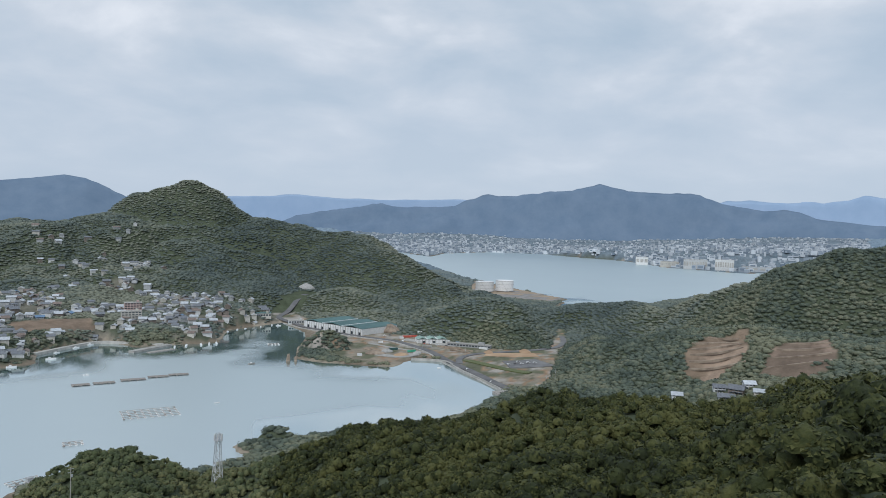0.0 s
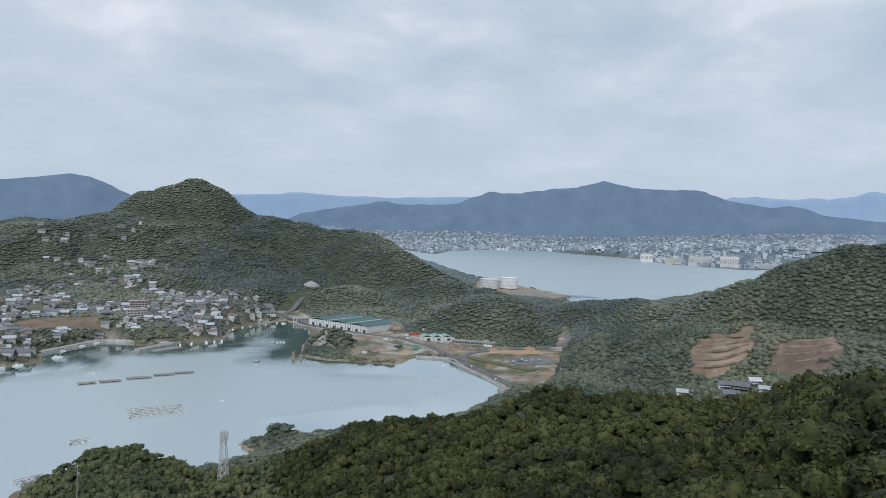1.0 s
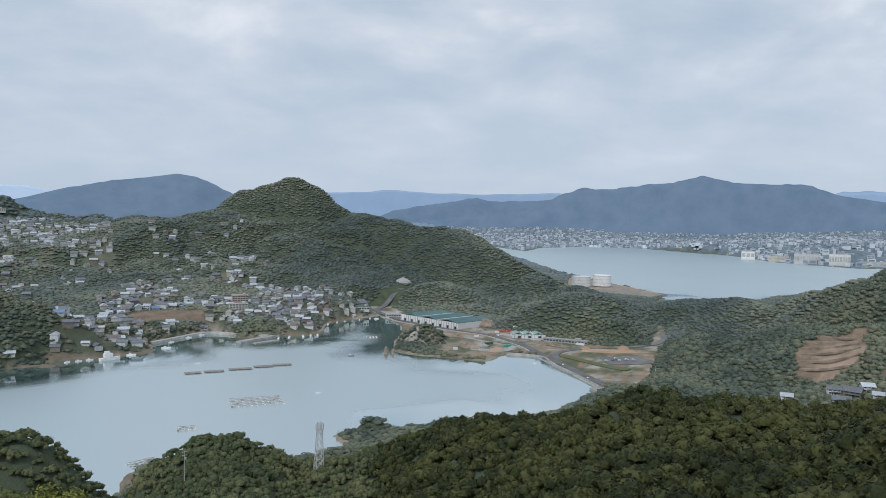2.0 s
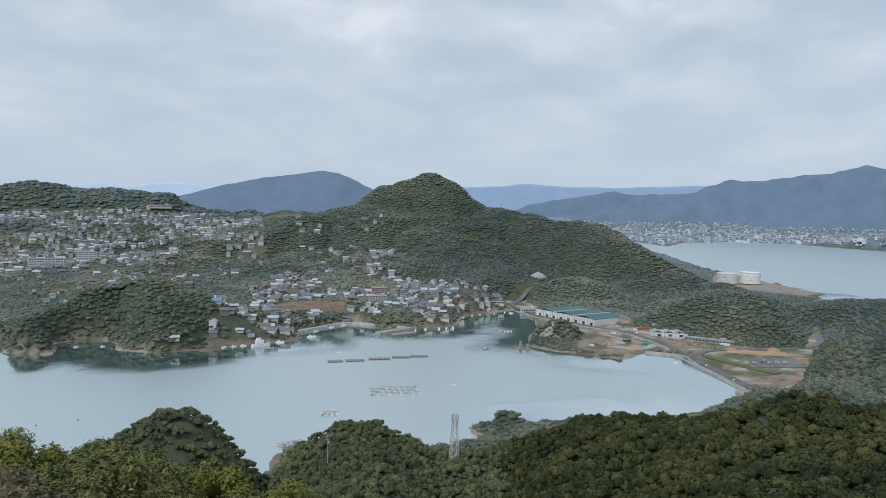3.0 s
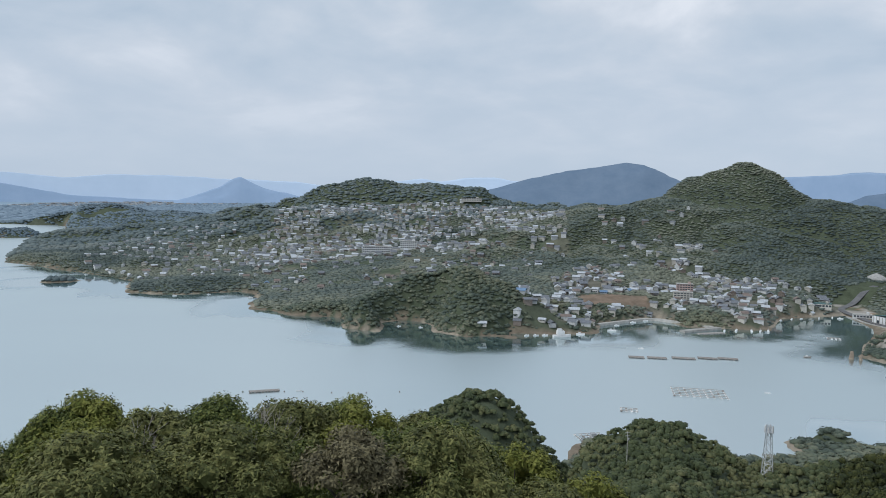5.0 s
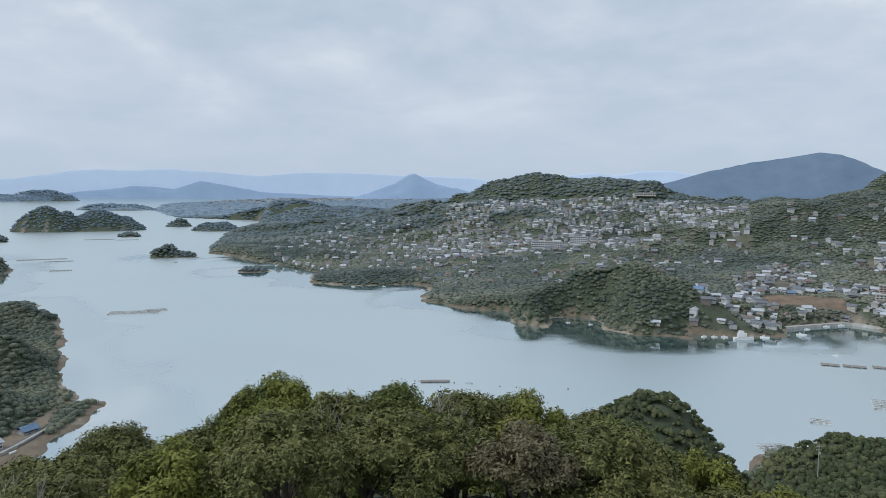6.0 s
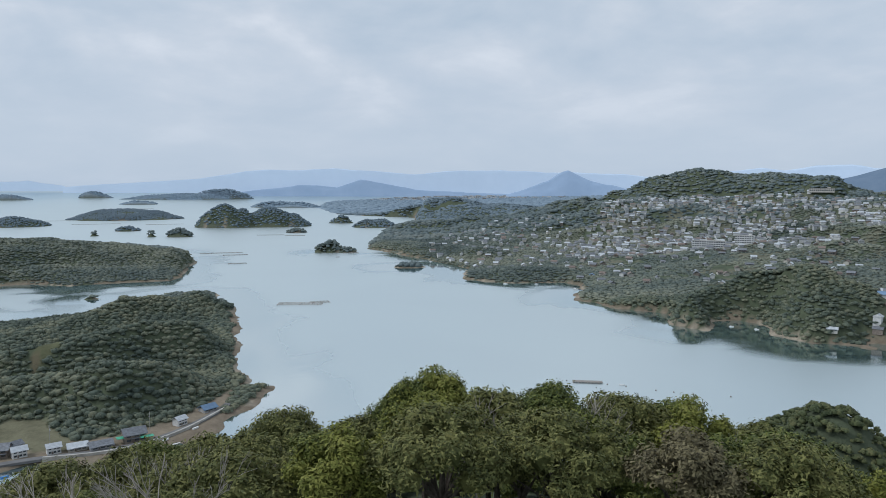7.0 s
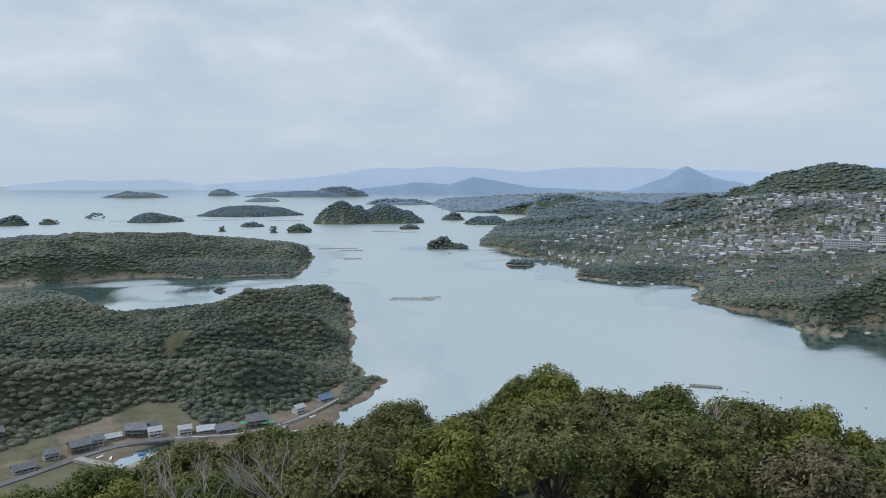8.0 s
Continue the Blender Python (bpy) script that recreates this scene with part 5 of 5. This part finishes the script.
def container(label, mat, m, long=12.0):
    """A site container: ribbed body, end doors, corner posts."""
    ob = thing("container", label, "container", "site containers")
    part("body", dims(bmesh.new(), (0, 0, 0.1, long, 2.4, 2.6)), mat, ob)
    for k in range(int(long / 1.5)):
        part("rib", dims(bmesh.new(), (-long / 2 + 0.75 + k * 1.5, -1.26, 0.25, 0.25, 0.14, 2.3)), mat, ob)
    for x in (-1, 1):
        for y in (-1, 1):
            part("corner_post", dims(bmesh.new(), (x * long / 2, y * 1.2, 0, 0.25, 0.25, 2.8)), STEEL, ob)
    part("door", dims(bmesh.new(), (long / 2 + 0.05, 0, 0.25, 0.1, 2.0, 2.3)), STEEL, ob)
    ob.matrix_basis = m
    return ob


def car(label, mat, m, van=False):
    ob = thing("car", label, "car", "parked cars")
    long, top = (4.6, 1.95) if van else (4.2, 1.45)
    bm = bmesh.new()
    outline = [(-0.5, 0.35), (0.5, 0.35), (0.5, 0.75), (0.30, 0.92), (0.16, top), (-0.36 if not van else -0.47, top), (-0.48, 0.95)]
    ends = [[bm.verts.new((x * long, y, z)) for x, z in outline] for y in (-0.85, 0.85)]
    bm.faces.new(ends[0])
    bm.faces.new(ends[1][::-1])
    for k in range(len(outline)):
        j = (k + 1) % len(outline)
        bm.faces.new((ends[0][j], ends[0][k], ends[1][k], ends[1][j]))
    part("body", bm, mat, ob)
    for y in (-0.87, 0.87):
        part("window", dims(bmesh.new(), (-0.1 * long, y, 0.95, long * 0.46, 0.05, top - 1.08)), PANE, ob)
        for x in (-0.3, 0.32):
            bm = bmesh.new()
            beam(bm, (x * long, y - 0.1, 0.33), (x * long, y + 0.1, 0.33), 0.33, sides=12)
            part("wheel", bm, ASPHALT, ob)
    ob.matrix_basis = m
    return ob


def heap(label, wide, tall, mat, m, seed):
    """A tipped heap of loose ground."""
    r = np.random.RandomState(seed)
    v, f = ball(3)
    v = v * (1 + r.uniform(-0.07, 0.07, (len(v), 1)))
    v = np.c_[v[:, 0] * wide / 2, v[:, 1] * wide / 3, np.maximum(v[:, 2], -0.2) * tall * (1 - 0.45 * np.hypot(v[:, 0], v[:, 1]))]
    ob = tagged(new("earth_bank", mesh_of("earth_bank", v, f, mat, True)), label, "heap", "heaps on the building ground")
    ob.matrix_basis = m
    return ob


rng = random.Random(77)
GREY_STONE = paint("crushed_stone", (0.26, 0.26, 0.25), (0.42, 0.41, 0.39), 0.4, 0.95, 0.6)
for b, away, mat, label, turn in ((2.6, 1062, RED, "red steel site container by the store", 8), (2.1, 1066, RED, "red steel site container by the store", 12), (3.0, 1050, WHITE, "white site office container", 5), (1.6, 1078, WHITE, "white site office container", 8),
                                  (-0.6, 1030, WHITE, "white site office container", -6), (-1.4, 1020, BLUE, "blue steel container by the row building", -10), (-3.4, 985, WHITE, "white site office container", -20), (3.6, 960, GREEN_ROOF, "green steel container on bare ground", 25),
                                  (2.2, 948, TURQUOISE, "green covered stack on bare ground", 30), (1.0, 985, CONCRETE, "grey container beside the road", 16), (4.6, 1010, WHITE, "white site office container", 20), (6.2, 912, WHITE, "white hut on the bare shore", 4)):
    container(label, mat, stand(b, away, 0.1, turn), rng.choice((6.0, 12.0, 12.0)))
cars = [car("white car parked on the works ground", WHITE, stand(0.2, 1003, 0.2, 10)), car("dark grey car parked on the works ground", ASPHALT, stand(-0.5, 1000, 0.2, 15)), car("white van parked on the asphalt yard", WHITE, stand(-6.1, 893, 0.7, 40), True), car("red car parked on the works ground", RED, stand(1.2, 1012, 0.2, 80))]
for b, away, k, turn in ((-5.4, 878, 0, 20), (-5.9, 882, 1, 20), (-6.4, 884, 0, 25), (-6.9, 890, 2, 25), (-7.4, 893, 0, 30), (2.9, 1024, 0, -60), (7.6, 1090, 1, -60), (-2.2, 842, 0, 60), (-4.1, 782, 2, 60), (9.0, 1122, 0, -50), (11.6, 1226, 1, -60),
                         (-1.2, 1008, 0, 0), (-1.8, 1006, 3, 5), (0.8, 1008, 2, 0), (4.3, 1070, 0, 10), (3.9, 1075, 1, 10), (15.2, 1245, 0, 5), (14.6, 1248, 2, 5), (14.1, 1246, 1, 5)):
    copy_thing(cars[k], stand(b, away, 0.75, turn))
for k, (b, away, w, h, mat, label) in enumerate(((5.0, 930, 26, 5, ROCK, "brown heap of dug earth"), (4.1, 945, 18, 4, GREY_STONE, "grey heap of crushed stone"), (3.0, 925, 22, 3.5, SOIL, "orange heap of dug earth"), (1.8, 940, 16, 3, GREY_STONE, "grey heap of crushed stone"),
                                               (-3.8, 960, 20, 3.5, SOIL, "orange heap of dug earth"), (-6.6, 975, 24, 4, SOIL, "orange heap of dug earth"), (3.9, 1118, 40, 12, ROCK, "tall brown heap behind the store"), (5.6, 960, 14, 3, ROCK, "brown heap of dug earth"), (10.4, 1450, 34, 11, GREY_STONE, "grey rock cutting above the road"))):
    heap(label, w, h, mat, stand(b, away, 0, 20 * k), k)
for label, line, wide in (("pale concrete apron of the works", [(4.8, 925), (3.2, 905), (1.9, 935)], 16), ("pale concrete slab beside the store", [(2.8, 1045), (0.2, 1015), (-1.4, 1005)], 18), ("pale gravel track over the bare ground", [(5.6, 1010), (3.4, 970), (1.6, 955), (0.4, 935)], 6)):
    strip("pavement", label, line, wide, 0.8, CONCRETE, 0.35)
for line in ([(-0.4, 985), (-2.6, 965)], [(-0.8, 968), (-2.4, 950)], [(0.2, 995), (-1.6, 985)], [(-1.0, 1005), (-3.6, 990)]):
    strip("low_wall", "low block wall dividing the plots", line, 1.2, 2.6, ROCK, 1.6, kind="structure", category="wall")


# ---------------------------------------------------------------- houses


def house(label, wide, deep, storeys, wall, roof, low=True, group="houses"):
    ob = thing("house", label, "house", group)
    tall = 2.6 * storeys
    part("wall", dims(bmesh.new(), (0, 0, -3, wide, deep, tall + 3)), wall, ob)
    bm = bmesh.new()
    gable(bm, 0, 0, tall + 0.05, wide, deep, deep * 0.30, 0.9, 0.3)
    part("roof", bm, roof, ob)
    bm = bmesh.new()
    box(bm, 0, 0, tall, wide - 0.2, 0.4, deep * 0.2)
    part("gable_wall", bm, wall, ob)
    if low:
        part("porch_roof", dims(bmesh.new(), (wide * 0.12, -deep / 2 - 0.9, 2.55, wide * 0.7, 2.0, 0.25)), roof, ob)
    for s in range(storeys):
        for k in (-0.3, 0.05, 0.32):
            part("window", dims(bmesh.new(), (wide * k, -deep / 2 - 0.02, 2.6 * s + 0.8, wide * 0.19, 0.14, 1.3)), PANE, ob)
    part("door", dims(bmesh.new(), (-wide * 0.12, -deep / 2 - 0.02, 0, 1.0, 0.16, 2.05)), WALLS[3], ob)
    return ob


types = [
    house("white two-storey house with a dark tiled roof", 11, 8, 2, WALLS[0], ROOFS[0]),
    house("cream two-storey house with a brown tiled roof", 10, 8, 2, WALLS[1], ROOFS[1]),
    house("grey single-storey house with a dark tiled roof", 13, 8, 1, WALLS[2], ROOFS[0]),
    house("brown boarded house with a dark tiled roof", 12, 9, 2, WALLS[3], ROOFS[0]),
    house("white house with a silver sheet roof", 9, 7, 2, WALLS[0], ROOFS[2], False),
    house("cream house with a grey sheet roof", 12, 8, 1, WALLS[1], ROOFS[2]),
    house("small shed with a blue sheet roof", 10, 7, 1, WALLS[2], ROOFS[3], False),
]
placed = set()


def put_house(k, m):
    if k in placed:
        return copy_thing(types[k], m)
    placed.add(k)
    types[k].matrix_basis = m
    return types[k]


def scatter(outline, lo, hi, gap, count, seed):
    r = np.random.RandomState(seed)
    poly = xy(outline)
    a, b = poly.min(0), poly.max(0)
    out = []
    c = a + (b - a) * r.rand(count * 40, 2)
    d = np.hypot(*c.T)
    c = c[(d > lo) & (d < hi) & within(c, poly) & (grain(c[:, 0] / 55 + 5, c[:, 1] / 55) > 0.36)]
    c = c[(shore(c) > 9) & (outside(c, WORKS) > 5) & (outside(c, FIELD) > 4)]
    for q in c:
        if len(out) >= count:
            break
        if not out or np.hypot(*(np.array(out) - q).T).min() > gap * r.uniform(0.75, 1.3):
            out.append(q)
    return out


r = random.Random(21)
spots = [(b, d, t, k) for b, d, t, k in ((-20.9, 655, 10, 0), (-22.1, 648, -12, 3), (-22.9, 655, 20, 4), (-21.4, 640, 5, 2), (-17.4, 640, 12, 5), (-16.5, 640, -8, 0), (-15.9, 642, 20, 2), (-18.0, 648, 5, 4), (-23.7, 640, 0, 5),
         (104.9, 470, 12, 2), (103.2, 484, 8, 0), (101.4, 490, 14, 3), (100.4, 497, 8, 0), (99.2, 504, 10, 5), (97.6, 506, -15, 3), (96.7, 512, 30, 0), (96.4, 500, 10, 4),
         (85.9, 522, 40, 4), (83.9, 548, 35, 6), (92.8, 497, 5, 5), (91.3, 493, 10, 2), (37.8, 880, 0, 5), (94.3, 497, 8, 4), (106.6, 530, 15, 3), (95.5, 640, 5, 2))]
for b, d, t, k in spots:
    put_house(k, stand(b, d, 0.2, t) @ Matrix.Scale(r.uniform(0.85, 1.05), 4))
for q in scatter(HAMLET, 880, 1400, 12.5, 170, 3) + scatter(TOWN, 1100, 1500, 14.0, 85, 4):
    b, d = math.degrees(math.atan2(-q[0], q[1])), math.hypot(*q)
    put_house(r.choices(range(7), (3.5, 3, 5, 4, 2, 4, 0.6))[0], stand(b, d, 0.2, r.choice((0, 0, 90, -90, 180)) + r.uniform(-25, 25)) @ Matrix.Scale(r.uniform(0.75, 1.1), 4))
# The restaurant on the inlet, with awnings.
shop = house("two-storey shop with a grey roof and green awnings", 13, 10, 2, WALLS[3], ROOFS[0], True, "inlet houses")
part("awning", dims(bmesh.new(), (6.5, -6.5, 2.9, 8, 4.5, 0.25)), TURQUOISE, shop, "green awning")
part("awning", dims(bmesh.new(), (-8.2, -2, 3.2, 5, 5, 0.25)), TURQUOISE, shop, "green awning")
shop.matrix_basis = stand(89.1, 500, 0.3, 12)


def many(name, label, places, mats, seed, wide, tall, roofed=True):
    """Far houses, joined: walls, and ridged or flat roofs."""
    r = random.Random(seed)
    v, f, mi = [], [], []
    places = np.array(places)
    for q, z in zip(places, np.maximum(ground(places), 1.0)):
        a = r.choice((0, math.pi / 2)) + r.uniform(-0.4, 0.4) + math.atan2(-q[0], q[1])
        w, d, h = r.uniform(*wide), r.uniform(*wide) * 0.7, r.uniform(*tall)
        c, s = math.cos(a), math.sin(a)
        at = lambda x, y, zz: (q[0] + c * x - s * y, q[1] + s * x + c * y, z + zz)
        n = len(v)
        v += [at(i * w / 2, j * d / 2, zz) for zz in (-4, h) for i, j in ((-1, -1), (1, -1), (1, 1), (-1, 1))]
        f += [(n, n + 1, n + 5, n + 4), (n + 1, n + 2, n + 6, n + 5), (n + 2, n + 3, n + 7, n + 6), (n + 3, n, n + 4, n + 7), (n + 4, n + 5, n + 6, n + 7)]
        wm = r.choices(range(4), (5, 4, 4, 1.2))[0]
        mi += [wm] * 4 + [wm if not roofed else 4]
        if roofed:
            n = len(v)
            e, rr = 0.9, 4 + r.choices(range(3), (6, 1.2, 4))[0]
            v += [at(i * (w / 2 + e), j * (d / 2 + e), h - 0.1) for i, j in ((-1, -1), (1, -1), (1, 1), (-1, 1))] + [at(-w / 2 - e, 0, h + d * 0.34), at(w / 2 + e, 0, h + d * 0.34)]
            f += [(n, n + 1, n + 5, n + 4), (n + 2, n + 3, n + 4, n + 5), (n + 1, n + 2, n + 5), (n + 3, n, n + 4), (n + 3, n + 2, n + 1, n)]
            mi += [rr, rr, wm, wm, rr]
        elif r.random() < 0.8:
            n = len(v)
            v += [at(i * w * 0.36, -d / 2 - 0.4, h * zz) for zz in (0.3, 0.8) for i in (-1, 1)]
            f += [(n, n + 1, n + 3, n + 2)]
            mi += [7]
    me = mesh_of(name, settle(v), f, mats)
    me.polygons.foreach_set("material_index", np.array(mi, np.int32))
    return tagged(new(name, me), label, "houses", kind="stuff")


PALETTE = WALLS + ROOFS[:3] + [PANE]
many("town_houses", "crowded tiled houses climbing the slope", scatter(TOWN, 1500, 2420, 15, 1050, 6), PALETTE, 7, (8, 14), (3, 6.5))
NORTH_SHORE = [(67.5, 1660), (66, 2000), (62, 2250), (56, 2250), (56, 1500), (60, 1380), (63, 1420)]
many("village_houses", "dark-roofed houses packed round the small harbour", scatter(HAMLET, 900, 1400, 12.5, 170, 33), PALETTE, 34, (8, 13), (3, 6.5))
many("shore_houses", "scattered tiled houses along the north shore", scatter(NORTH_SHORE, 1380, 2300, 26, 150, 9), PALETTE, 8, (8, 13), (3, 6))
CLIFF = [(30, 1600), (27, 1900), (22, 1700), (20, 1480), (25, 1400)]
many("slope_houses", "houses scattered on the wooded slope", scatter(CLIFF, 1330, 1680, 20, 34, 19), PALETTE, 18, (8, 14), (3, 6))


def far_scatter(outline, lo, hi, count, seed):
    r = np.random.RandomState(seed)
    poly = xy(outline)
    a, b = poly.min(0), poly.max(0)
    q = a + (b - a) * r.rand(count * 6, 2)
    d = np.hypot(*q.T)
    q = q[(d > lo) & (d < hi) & within(q, poly) & (shore(q) > 15)]
    return q[:count]


# Harbour haze is painted into these walls as a blue-grey cast.
CITYWALLS = [paint("hazed_city_white", (0.46, 0.50, 0.54), (0.62, 0.65, 0.68), 0.02), paint("hazed_city_grey", (0.24, 0.285, 0.33), (0.33, 0.37, 0.42), 0.02), paint("hazed_city_pale", (0.34, 0.38, 0.42), (0.46, 0.49, 0.52), 0.02),
             paint("hazed_city_dull", (0.14, 0.18, 0.23), (0.20, 0.245, 0.295), 0.02)] * 2
many("city_blocks", "dense pale city buildings in painted haze across the harbour", far_scatter(CITY, 3550, 5900, 2000, 10), CITYWALLS, 11, (13, 34), (6, 21), False)
many("city_houses", "pale houses climbing behind the city in painted haze", far_scatter(CITY, 4300, 7300, 3200, 12), CITYWALLS, 13, (12, 26), (5, 10), False)
PLAIN = [(66, 11500), (58, 11500), (56, 8000), (62, 7600), (70, 7400), (73, 8200)]
many("plain_buildings", "pale buildings on the far plain", far_scatter(PLAIN, 7000, 11600, 300, 14), WALLS * 2, 15, (30, 70), (6, 14), False)
